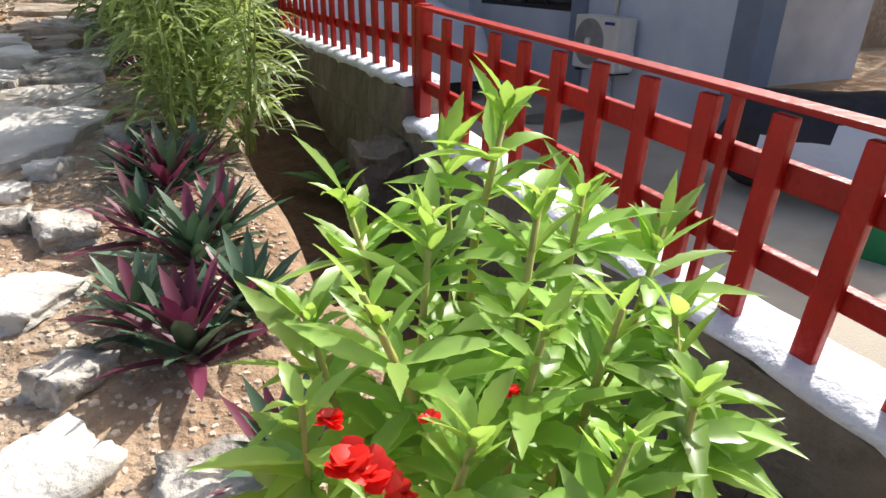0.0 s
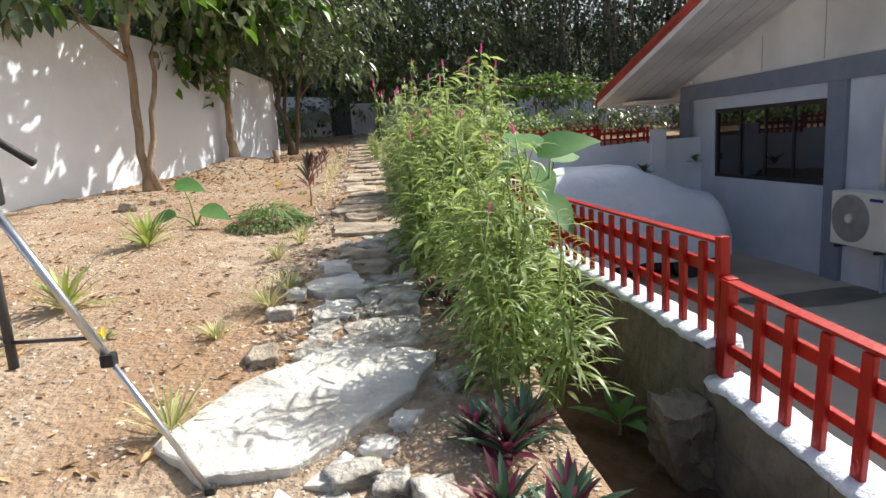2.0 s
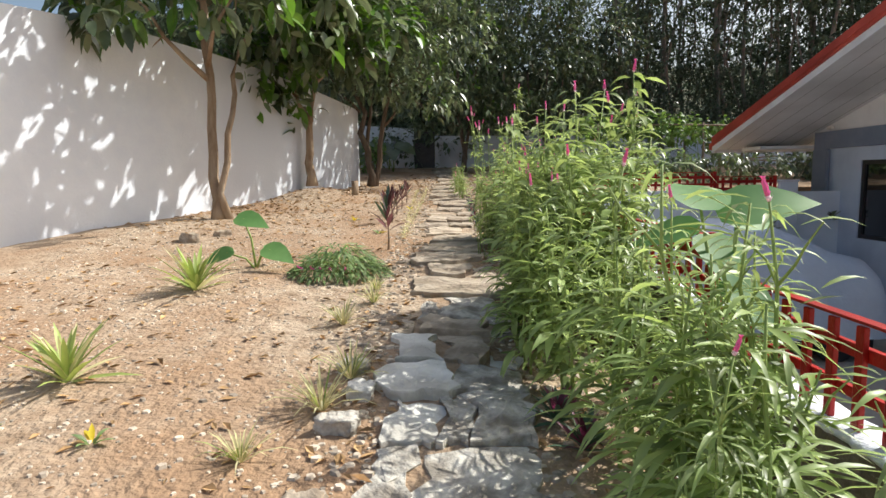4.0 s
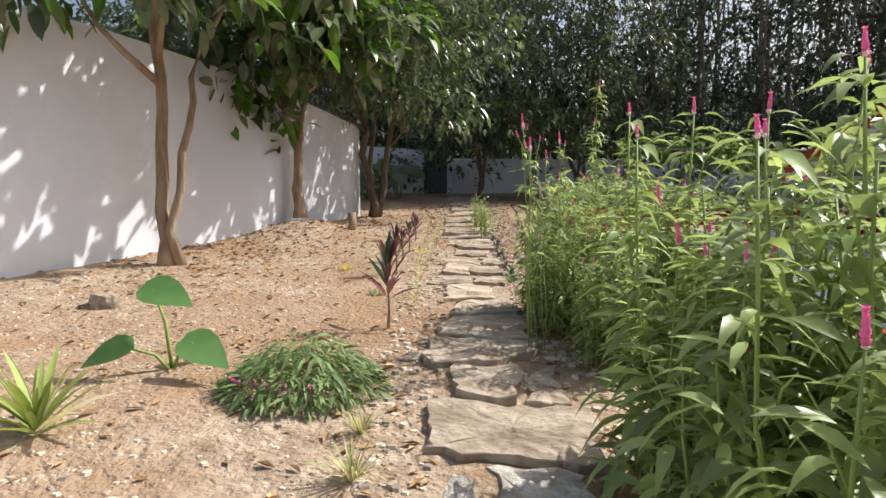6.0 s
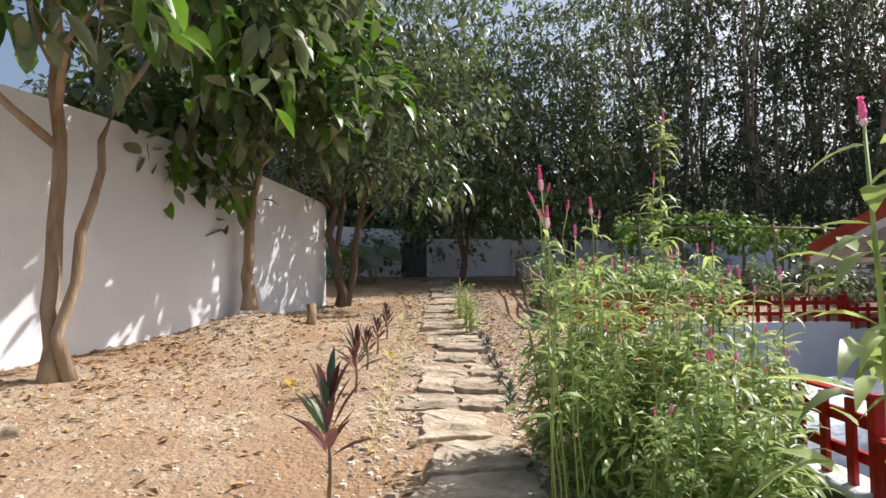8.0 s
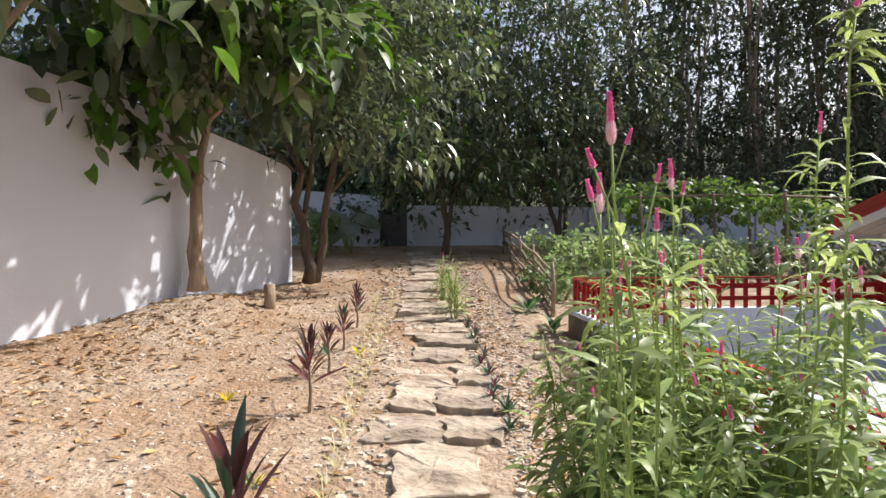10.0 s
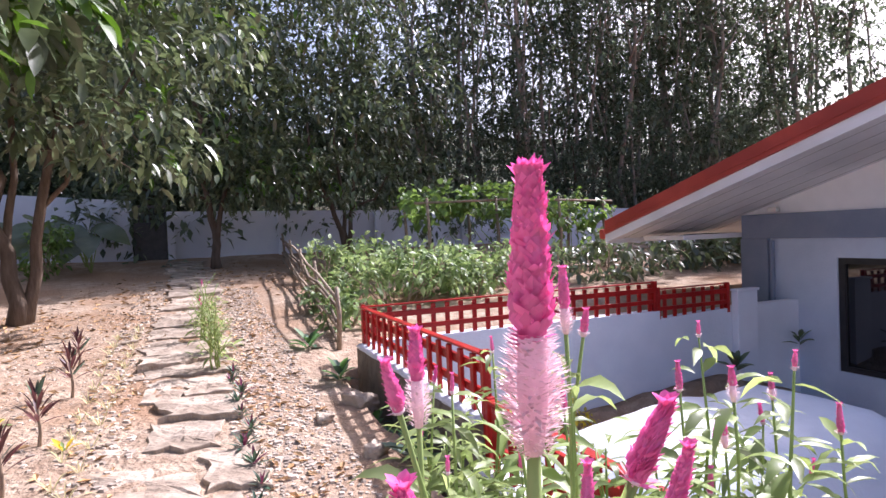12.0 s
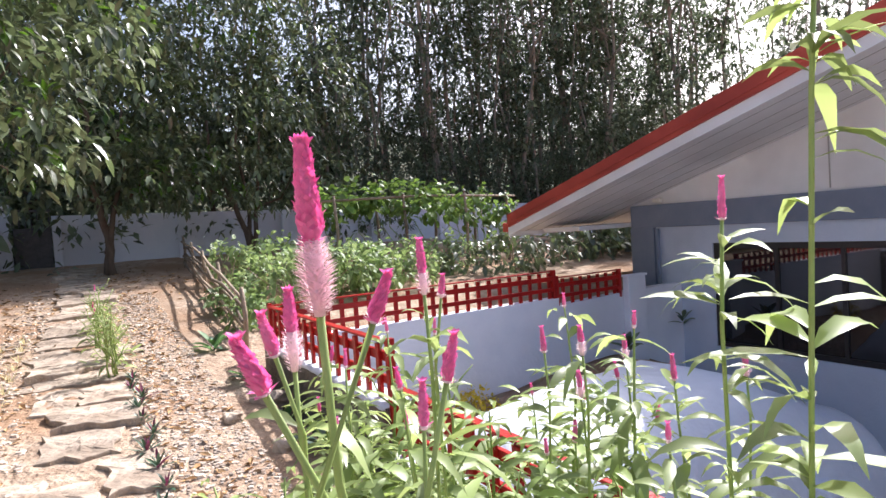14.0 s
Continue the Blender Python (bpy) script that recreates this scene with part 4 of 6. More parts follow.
for x, y, k, s in spots:
    m = pose(x, y, max(ground(x, y), 0.6) - 0.1, 0, 0, frng.uniform(0, 360)) @ Matrix.Scale(s, 4)
    if k not in used:
        used.add(k)
        kinds[k].matrix_basis = m
    else:
        copy_thing(kinds[k], m).matrix_basis = m


# ---- flowering plants beside the path ----
def spike_arrays(c, up, length, radius, n, rng, pale):
    """Bracts on a spindle; pale: the part of the length, from the base, that has faded."""
    up = np.array(up, float)
    up /= np.linalg.norm(up)
    a = np.cross(up, [0.3, 1, 0.2])
    a /= np.linalg.norm(a)
    b = np.cross(up, a)
    i = np.arange(n)
    u = (i + 0.5) / n
    w = i * 2.39996
    prof = radius * np.where(u < pale, 0.72 + 0.4 * np.sin(np.pi * np.clip(u / max(pale, 0.01), 0, 1)), 0.86 - 0.42 * np.clip((u - pale) / (1 - pale), 0, 1) ** 1.5)
    rad = a * np.cos(w)[:, None] + b * np.sin(w)[:, None]
    base = np.array(c) + up * (u * length)[:, None] + rad * (prof * 0.6)[:, None]
    out = np.where(u < pale, 0.95, 0.2)[:, None]
    d = up * (1.0 - 0.5 * out) + rad * out + rng.normal(size=(n, 3)) * 0.15
    ln = np.where(u < pale, prof * 0.85, prof * 1.25) * rng.uniform(0.8, 1.2, n)
    return base, d, ln, u + rng.normal(size=n) * 0.025 < pale


def spike_parts(parent, name_top, c, up, length, radius, n, rng, pale=0.45):
    base, d, ln, isp = spike_arrays(c, up, length, radius, n, rng, pale)
    top = np.array(c) + np.array(up) / np.linalg.norm(up) * length
    low, axis = np.array(c, float), top - np.array(c, float)
    mid = low + axis * pale
    fl = tube("flower_spike", [mid, mid * 0.6 + top * 0.4, mid * 0.2 + top * 0.8, top], [radius * 0.6, radius * 0.64, radius * 0.5, radius * 0.12], M_PINK, parent, 8, "pink feathery flower spike")
    hold(new("faded_core", from_arrays("faded_core", *tube_arrays([low, low * 0.5 + mid * 0.5, mid], [radius * 0.4, radius * 0.66, radius * 0.6], 8), M_PALEPINK, True)), fl)
    for sel, mtl, nm, w in ((isp, M_PALEPINK, "faded_bract", 0.24), (~isp, M_PINK, "bract", 0.66)):
        if sel.any():
            hold(new(nm, leaf_mesh(nm, mtl, leaves_arrays(base[sel], d[sel], ln[sel], ln[sel] * w, QUICK, droop=0.0, fold=0.3))), fl)
    # lobed crest
    k = 6
    w = np.arange(k) * 2.4
    crest = np.stack([np.cos(w), np.sin(w), np.full(k, 1.3)], 1)
    hold(new("crest", leaf_mesh("crest", M_PINK, leaves_arrays(np.tile(low + axis * 0.93, (k, 1)), crest, np.full(k, radius * 1.35), np.full(k, radius * 0.9), BROAD, droop=0.0, fold=0.5))), fl)


def celosia(m, seed, h, leaf, wide, nleaf, spikes, label, group):
    rng = np.random.default_rng(seed)
    p = thing("celosia_plant", m, label, "flowering plant", group)
    v, f, L, tops = [], [], [], []
    stalks = 4
    for s in range(stalks):
        a = rng.uniform(0, 6.28)
        lean = rng.uniform(0.05, 0.2) * h
        hh = h * (1.12 if s == 0 else rng.uniform(0.7, 0.92))
        b0 = np.array([math.cos(a), math.sin(a), 0]) * 0.05
        e = np.array([math.cos(a) * lean, math.sin(a) * lean, hh])
        path = limb_path(b0, e, rng, 6, 0.02)
        tube_arrays(path, [0.009, 0.008, 0.007, 0.006, 0.005, 0.003], 6, v, f)
        tops.append((path[-1], path[-1] - path[-2]))
        k = nleaf // stalks
        u = rng.uniform(0.06, 1.0, k) ** 0.85
        pos = np.stack([np.interp(u * 5, range(6), [q[i] for q in path]) for i in range(3)], 1)
        w = rng.uniform(0, 6.28, k)
        rise = rng.uniform(0.0, 0.65, k)
        d = np.stack([np.cos(w), np.sin(w), rise], 1)
        # short side shoots carry the outer leaves
        out = (rng.random(k) < 0.6)[:, None] * d * rng.uniform(0.03, 0.17, (k, 1)) * (1.15 - u[:, None] * 0.7)
        ln = leaf * rng.uniform(0.55, 1.15, k) * (1.12 - 0.5 * u)
        L.append(leaves_arrays(pos + out, d, ln, ln * wide, LANCE, droop=rng.uniform(0.15, 0.75, k), fold=0.3, spin=rng.uniform(-0.5, 0.5, k)))
        for q in range(4):
            i = rng.integers(1, 5)
            w1 = rng.uniform(0, 6.28)
            tip = path[i] + np.array([math.cos(w1) * 0.13, math.sin(w1) * 0.13, 0.16])
            tube_arrays(limb_path(path[i], tip, rng, 4, 0.03), [0.004, 0.0035, 0.003, 0.002], 5, v, f)
            if i >= 4 and q == 0:
                tops.append((tip, np.array([math.cos(w1) * 0.2, math.sin(w1) * 0.2, 1])))
    part("stem", from_arrays("stem", v, f, M_CELOSTEM, True), None, p)
    part("foliage", leaf_mesh("foliage", M_CELO, *L), None, p)
    for c, up in tops[:spikes]:
        r = rng.uniform(0.008, 0.0115)
        spike_parts(p, "flower_spike", c, up + rng.normal(size=3) * 0.02, r * rng.uniform(4.5, 7.0), r, 56, rng, rng.uniform(0.05, 0.3))
    return p


LOWC, HIGHC = "pale green leafy celosia plant not yet in flower", "tall green celosia plant with pink flower spikes"
low = [celosia(pose(0, 0, -50), 31 + i, 0.95, 0.25, 0.11, 250, 0 if i else 1, LOWC, "young celosia plants") for i in range(2)]
high = [celosia(pose(0, 0, -50), 41 + i, (1.25, 1.4, 1.15)[i], 0.215, 0.235, 380, (2, 3, 1)[i], HIGHC, "tall celosia plants") for i in range(3)]
prng = random.Random(3)
first = set()


def plant_out(kind_list, kname, x, y, s, i):
    k = i % len(kind_list)
    m = on(x, y, -0.01, prng.uniform(0, 360)) @ Matrix.Scale(s, 4)
    if (kname, k) not in first:
        first.add((kname, k))
        kind_list[k].matrix_basis = m
    else:
        copy_thing(kind_list[k], m).matrix_basis = m


for i, (x, y) in enumerate(((0.12, 2.3), (0.3, 2.25), (0.2, 2.55), (0.27, 2.85), (0.22, 3.1), (0.14, 2.75), (0.18, 3.25), (0.29, 2.48))):
    plant_out(low, "low", x, y, prng.uniform(0.88, 1.06) * (0.8 if i < 2 else 1.0), i)
i = 0
y = 3.75
while y < 5.3:
    for x in (0.0, 0.24, 0.5):
        if x > 0.62 * (y - 2.85) - 0.55:
            continue
        sc = prng.uniform(0.9, 1.12) * (0.95 if y < 4.1 else 1.0)
        plant_out(high, "high", x + prng.uniform(-0.08, 0.08), y + prng.uniform(-0.1, 0.1), sc * (0.8 if x < 0.1 else 1.0), i)
        i += 1
    y += 0.3
for x, y, s in ((0.12, 6.5, 0.5), (0.34, 6.45, 0.62), (0.15, 6.8, 0.55), (0.4, 6.75, 0.66), (0.5, 6.6, 0.66), (0.12, 7.1, 0.62), (0.42, 7.05, 0.7), (0.66, 6.95, 0.68), (0.25, 7.4, 0.74), (0.55, 7.35, 0.76), (0.45, 7.7, 0.8),
                (0.75, 7.25, 0.74), (0.72, 7.6, 0.76), (0.15, 7.65, 0.78), (-0.04, 7.12, 0.52), (-0.02, 7.45, 0.62), (0.3, 7.9, 0.78), (0.0, 7.75, 0.7)):
    plant_out(high, "high", x, y, s, i)
    i += 1

# the flower stalks that the walk ends beside
def hero_stalk(tip, foot, radius, seed, n=260, pale=0.2, leafy=30, reach=(0.1, 0.22), top=1.0, root=(0.0, 0.0)):
    """A stalk whose spike runs from foot to tip; root shifts where it leaves the soil."""
    rng = np.random.default_rng(seed)
    x, y = foot[0] + root[0], foot[1] + root[1]
    g = ground(x, y)
    p = thing("celosia_flower", pose(x, y, g), "single celosia stalk with a large pink feathery spike", "flowering plant", "celosia stalks in bloom")
    e = np.array(foot) - [x, y, g]
    up = np.array(tip) - np.array(foot)
    length = float(np.linalg.norm(up))
    path = limb_path((0, 0, 0), e - up / length * 0.1, rng, 6, 0.01) + [e]
    r0 = radius * 0.2 + 0.0008
    tube("stem", path, [r0 * 1.7, r0 * 1.5, r0 * 1.4, r0 * 1.3, r0 * 1.2, r0 * 1.1, r0], M_CELOSTEM, p, 8)
    u = rng.uniform(0.25, 1.0, leafy) ** 0.6 * top
    pos = np.stack([np.interp(u * 6, range(7), [q[i] for q in path]) for i in range(3)], 1)
    w = rng.uniform(0, 6.28, leafy)
    ln = rng.uniform(reach[0], reach[1], leafy) * (1.25 - 0.72 * u)
    part("foliage", leaf_mesh("foliage", M_CELO, leaves_arrays(pos, np.stack([np.cos(w), np.sin(w), rng.uniform(0.2, 0.9, leafy)], 1), ln, ln * 0.17, LANCE, droop=rng.uniform(0.2, 0.8, leafy), spin=rng.uniform(-0.5, 0.5, leafy))), None, p)
    spike_parts(p, "flower_spike", e, up, length, radius, n, rng, pale)


hero_stalk((-0.262, 6.652, 1.955), (-0.252, 6.672, 1.871), 0.0074, 61, n=1300, pale=0.46, leafy=9, top=0.8, root=(0.06, 0.1))
hero_stalk((-0.228, 6.64, 1.89), (-0.234, 6.648, 1.867), 0.0046, 62, n=400, pale=0.06, leafy=9, top=0.8, root=(0.1, 0.12))
hero_stalk((-0.172, 7.004, 1.856), (-0.168, 7.014, 1.768), 0.0095, 63, n=500, pale=0.5, leafy=16, top=0.9)
hero_stalk((-0.21, 6.972, 1.837), (-0.196, 6.982, 1.793), 0.0085, 64, pale=0.08, leafy=8, top=0.85, root=(0.03, 0.02))
hero_stalk((0.017, 7.058, 1.897), (0.023, 7.064, 1.825), 0.008, 65, n=400, pale=0.4, leafy=18, top=0.95)
hero_stalk((0.062, 7.08, 1.845), (0.06, 7.085, 1.815), 0.006, 66, pale=0.2, leafy=8)
hero_stalk((-0.147, 6.716, 1.84), (-0.152, 6.722, 1.808), 0.0055, 67, pale=0.06, leafy=8, top=0.8, root=(0.06, 0.1))
hero_stalk((-0.09, 6.873, 1.768), (-0.09, 6.876, 1.722), 0.0068, 68, pale=0.1, leafy=14)
hero_stalk((-0.292, 6.684, 1.862), (-0.278, 6.69, 1.832), 0.0065, 69, pale=0.06, leafy=7, top=0.8, root=(0.1, 0.1))
for k, (x, y, z) in enumerate(((0.471, 7.374, 1.683), (0.437, 7.222, 1.706), (0.757, 7.412, 1.617), (0.712, 7.237, 1.603), (0.85, 7.16, 1.6), (0.5, 7.3, 1.595), (0.3, 7.5, 1.64))):
    hero_stalk((x, y, z), (x + 0.004, y, z - 0.055), 0.0082, 70 + k, pale=(0.1, 0.5, 0.45)[k % 3], leafy=22)
hero_stalk((0.17, 6.64, 2.14), (0.165, 6.64, 2.1), 0.006, 81, 200, 0.05, 95, (0.08, 0.17), 1.0, (-0.03, 0.03))
hero_stalk((0.165, 6.73, 1.94), (0.162, 6.73, 1.9), 0.005, 82, 160, 0.05, 60, (0.08, 0.15), 1.0, (0.02, 0.03))


# ---- balsam with red flowers ----
def toothed(k=13):
    out = []
    for i in range(k):
        u = i / (k - 1)
        w = math.sin(math.pi * u ** 0.78) ** 1.15
        out.append((u, 0.0 if i == k - 1 else w * (1.0 if i % 2 else 0.87) + (0.03 if i == 0 else 0)))
    return tuple(out)


TOOTHED = toothed()


NEAR = 0.43


def balsam():
    rng = np.random.default_rng(77)
    p = thing("balsam_plant", on(0.42 * NEAR, 0.76 * NEAR, -0.02), "bright green balsam plant with red flowers", "flowering plant")
    heads = ((0.14, 0.12, 0.6), (-0.22, -0.14, 0.44), (-0.15, 0.16, 0.47), (0.36, -0.06, 0.4), (0.0, -0.22, 0.38), (0.24, 0.02, 0.46), (0.06, 0.2, 0.5), (-0.06, 0.0, 0.48), (0.34, 0.14, 0.4), (0.15, -0.2, 0.36), (-0.26, 0.02, 0.34), (0.1, -0.05, 0.5), (0.28, -0.18, 0.32), (-0.14, -0.3, 0.33), (0.06, -0.34, 0.28), (0.22, -0.3, 0.27), (-0.31, -0.16, 0.32), (-0.05, -0.42, 0.22))
    v, f, L = [], [], []
    for hx, hy, hz in heads:
        hx, hy, hz = hx * NEAR, hy * NEAR, 0.44 + hz * NEAR
        path = limb_path((hx * 0.12, hy * 0.12, 0), (hx, hy, hz), rng, 6, 0.03)
        tube_arrays(path, [0.006, 0.0055, 0.005, 0.0045, 0.0035, 0.0022], 8, v, f)
        k = 46
        u = np.concatenate([rng.uniform(0.4, 0.85, 22), rng.uniform(0.85, 1.0, 24)])
        pos = np.stack([np.interp(u * 5, range(6), [q[i] for q in path]) for i in range(3)], 1)
        w = np.arange(k) * 2.4 + rng.uniform(0, 6)
        rise = np.where(u > 0.93, rng.uniform(0.8, 2.2, k), rng.uniform(-0.1, 0.8, k))
        ln = NEAR * np.where(u > 0.93, rng.uniform(0.09, 0.15, k), rng.uniform(0.14, 0.23, k))
        L.append(leaves_arrays(pos, np.stack([np.cos(w), np.sin(w), rise], 1), ln, ln * rng.uniform(0.2, 0.26, k), TOOTHED, droop=rng.uniform(0.05, 0.45, k), fold=0.38, spin=rng.uniform(-0.45, 0.45, k)))
    part("stem", from_arrays("stem", v, f, M_BALSTEM, True), None, p, "yellow-green fleshy stems")
    part("foliage", leaf_mesh("foliage", M_BALSAM, *L), None, p)
    for x, y, z, r in ((-0.28, -0.25, 0.29, 0.036), (-0.25, -0.26, 0.27, 0.03), (-0.23, -0.27, 0.235, 0.024), (-0.29, -0.22, 0.335, 0.02), (-0.18, -0.25, 0.32, 0.014), (-0.22, -0.28, 0.205, 0.018), (-0.08, -0.27, 0.34, 0.013)):
        x, y, z, r = x * NEAR, y * NEAR, 0.44 + z * NEAR, r * NEAR
        k = 16
        w = np.arange(k) * 2.4
        d = np.stack([np.cos(w), np.sin(w), rng.uniform(0.0, 1.2, k)], 1)
        part("red_flower", leaf_mesh("red_flower", M_REDFLOWER, leaves_arrays(np.tile([x, y, z], (k, 1)) + rng.normal(size=(k, 3)) * r * 0.15, d, np.full(k, r), np.full(k, r * 0.95), BROAD, droop=0.2, fold=-0.2, spin=rng.uniform(-0.5, 0.5, k))), None, p, "double red flower")


balsam()


# ---- rosettes, taro and other small plants ----
def rosette(m, name, label, category, group, mats, n, ln, wd, rise, droop, seed, profile=STRAP, fold=0.35, stem=0.0, heights=0.0):
    """Leaves that spring from one short axis; mats: (material, share)."""
    rng = np.random.default_rng(seed)
    p = thing(name, m, label, category, group)
    k = n
    w = np.arange(k) * 2.39996 + rng.uniform(-0.2, 0.2, k)
    u = np.arange(k) / k
    d = np.stack([np.cos(w), np.sin(w), rise[0] + (rise[1] - rise[0]) * u + rng.uniform(-0.15, 0.15, k)], 1)
    base = np.stack([np.cos(w) * 0.012, np.sin(w) * 0.012, stem + u * heights], 1)
    l = ln * rng.uniform(0.7, 1.1, k) * (1.0 - 0.25 * u)
    pick = rng.random(k)
    lo = 0.0
    for mtl, share, nm in mats:
        sel = (pick >= lo) & (pick < lo + share)
        lo += share
        if sel.any():
            part(nm, leaf_mesh(nm, mtl, leaves_arrays(base[sel], d[sel], l[sel], (wd * l / ln)[sel], profile, droop=droop * rng.uniform(0.5, 1.4, sel.sum()), fold=fold, spin=rng.uniform(-0.25, 0.25, sel.sum()))), None, p)
    if stem:
        tube("stalk", [(0, 0, -0.02), (0.01, 0, stem * 0.6), (0, 0, stem + heights)], [0.012, 0.01, 0.006], M_BARK, p, 7)
    return p


RHO = [(M_RHOGREEN, 0.68, "green_leaf"), (M_RHOPURP, 0.32, "purple_leaf")]
for i, (x, y, s) in enumerate(((0.0, 1.07, 1.0), (0.13, 1.16, 0.9), (-0.08, 1.2, 0.85), (0.05, 1.42, 1.05), (0.13, 1.55, 0.9), (-0.05, 1.6, 0.9), (0.03, 1.9, 1.0), (-0.06, 2.02, 0.8), (0.12, 2.02, 0.8), (0.1, 0.72, 0.8), (0.03, 3.35, 0.8), (-0.04, 3.55, 0.8))):
    rosette(on(x, y, 0, 40 * i) @ Matrix.Scale(s, 4), "oyster_plant", "oyster plant rosette of green and purple strap leaves", "plant", "oyster plants along the path", RHO, 30, 0.24, 0.042, (0.35, 2.4), 0.16, 100 + i, heights=0.08)
for i in range(12):
    y = 8.75 + 0.24 * i
    rosette(on(-0.12 + 0.03 * math.sin(i * 2.3), y, 0, 50 * i) @ Matrix.Scale(0.62 + 0.1 * math.sin(i * 1.7), 4), "oyster_plant", "small dull green oyster plant rosette", "plant", "oyster plants along the path", [(M_RHOGREEN, 0.8, "green_leaf"), (M_RHOPURP, 0.2, "purple_leaf")], 16, 0.2, 0.035, (0.3, 2.2), 0.16, 130 + i, heights=0.05)
for i, (x, y, s) in enumerate(((-2.41, 5.65, 1.4), (-2.36, 3.98, 1.25), (-2.47, 3.32, 0.8))):
    rosette(on(x, y) @ Matrix.Scale(s, 4), "pineapple_plant", "young pineapple plant with stiff striped leaves", "plant", "pineapple plants in the bed", [(M_PINE, 0.75, "leaf"), (M_GRASS, 0.25, "pale_leaf")], 34, 0.34, 0.03, (0.35, 2.6), 0.22, 150 + i, heights=0.06)
for i, (x, y, s) in enumerate(((-1.23, 2.33, 1.0), (-1.16, 4.9, 0.9), (-1.06, 3.72, 1.0), (-0.98, 4.05, 0.9), (-1.28, 3.3, 0.7), (-1.02, 5.35, 0.7), (-1.05, 5.75, 0.6), (-1.7, 1.2, 0.8))):
    rosette(on(x, y) @ Matrix.Scale(s, 4), "grass_tuft", "tuft of straw-coloured variegated grass", "grass tuft", "grass tufts beside the path", [(M_GRASS, 0.8, "blade"), (M_PINE, 0.2, "green_blade")], 52, 0.38, 0.012, (0.7, 3.2), 0.35, 170 + i)
CORD = [(M_CORD, 0.85, "leaf"), (M_RHOGREEN, 0.15, "green_leaf")]
for i, (x, y, s) in enumerate(((-1.1, 7.28, 1.25), (-1.22, 9.08, 1.0), (-1.22, 9.82, 0.75), (-1.19, 10.42, 0.75), (-1.17, 11.28, 0.75), (-1.25, 12.1, 0.6))):
    rosette(on(x, y), "cordyline_plant", "young cordyline with dark red-brown leaves", "plant", "cordylines along the path", CORD, 22, 0.27 * s, 0.04 * s, (0.6, 3.6), 0.2, 190 + i, profile=LANCE, stem=0.16 * s, heights=0.24 * s)
for i, (x, y) in enumerate(((-1.75, 9.3), (-1.3, 8.2), (-1.05, 10.3), (-1.5, 10.8), (-1.9, 3.4))):
    rosette(on(x, y), "seedling", "small yellow-green seedling on bare soil", "plant", "seedlings in the bed", [(M_YELLOW, 0.5, "yellow_leaf"), (M_CUT, 0.5, "leaf")], 9, 0.12, 0.03, (0.5, 2.0), 0.3, 210 + i, profile=LANCE)
for i in range(34):
    y = 7.9 + i * 0.16
    rosette(on(-0.98 + 0.09 * math.sin(i * 3.1), y), "grass_tuft", "thin dry grass tuft beside the stones", "grass tuft", "grass tufts beside the path", [(M_GRASS, 1.0, "blade")], 10, 0.17, 0.008, (0.8, 3.0), 0.35, 230 + i)

HEART = ((-0.28, 0.42), (-0.12, 0.85), (0.1, 1.0), (0.4, 0.85), (0.72, 0.45), (1.0, 0.0))


def taro(m, leaves, label, group, seed, mtl=None):
    rng = np.random.default_rng(seed)
    p = thing("taro_plant", m, label, "plant", group)
    for x, y, z, size, ang, tip in leaves:
        top = np.array([x, y, z])
        tube("stalk", [(0, 0, -0.02), top * [0.35, 0.35, 0.6], top], [0.012, 0.009, 0.006], M_CELOSTEM, p, 7)
        d = np.array([[math.cos(ang), math.sin(ang), tip]])
        V, F = leaves_arrays(top[None, :], d, [size], [size * 0.8], HEART, droop=0.18, fold=0.12, spin=np.array([-0.65 * math.cos(ang)]))
        part("leaf_blade", from_arrays("leaf_blade", V, F, mtl or M_TARO, True), None, p)
    return p


taro(on(-2.19, 6.42), [(-0.1, 0.02, 0.44, 0.27, -0.25, -0.15), (-0.22, -0.1, 0.15, 0.22, 3.5, -0.3), (0.16, -0.1, 0.17, 0.27, -0.4, -0.25), (0.08, 0.1, 0.16, 0.14, 0.8, -0.2)], "taro plant with broad green heart-shaped leaves", "taro plants", 1)
taro(on(0.72, 3.75), [(0.06, 0.0, 0.96, 0.34, -0.2, 0.25), (-0.12, 0.0, 1.0, 0.34, 1.4, 0.4), (-0.02, 0.05, 0.8, 0.28, -1.6, -0.6), (-0.14, 0.12, 0.86, 0.26, 2.6, -0.2), (0.14, 0.2, 0.9, 0.3, 0.6, 0.1), (0.02, -0.1, 0.62, 0.26, -1.2, -0.7)], "large taro with broad leaves rising beside the fence", "taro plants", 2)
drk = M_TREELEAF
for i, (x, y) in enumerate(((-2.6, 18.6), (-2.0, 18.3), (-2.2, 19.2), (-3.1, 19.0))):
    taro(on(x, y), [(0.3, -0.2, 0.7, 0.5, -0.6, -0.4), (-0.35, -0.1, 0.75, 0.5, 3.5, -0.4), (0.05, -0.35, 0.55, 0.45, -1.5, -0.6), (0.1, 0.2, 0.9, 0.5, 0.8, -0.3), (-0.2, -0.3, 0.4, 0.4, 4.2, -0.6)], "dark green elephant-ear plant by the gate", "elephant ears by the gate", 10 + i, drk)
rosette(on(0.68, 2.5), "dumb_cane", "broad-leaved green plant in the trench", "plant", "", [(M_TARO, 1.0, "leaf")], 8, 0.27, 0.085, (0.25, 1.6), 0.2, 260, profile=BROAD, stem=0.04, heights=0.06)
rosette(on(0.72, 1.2), "dumb_cane", "small green plant in the trench", "plant", "", [(M_TARO, 1.0, "leaf")], 7, 0.1, 0.05, (0.4, 1.6), 0.2, 261, profile=BROAD)
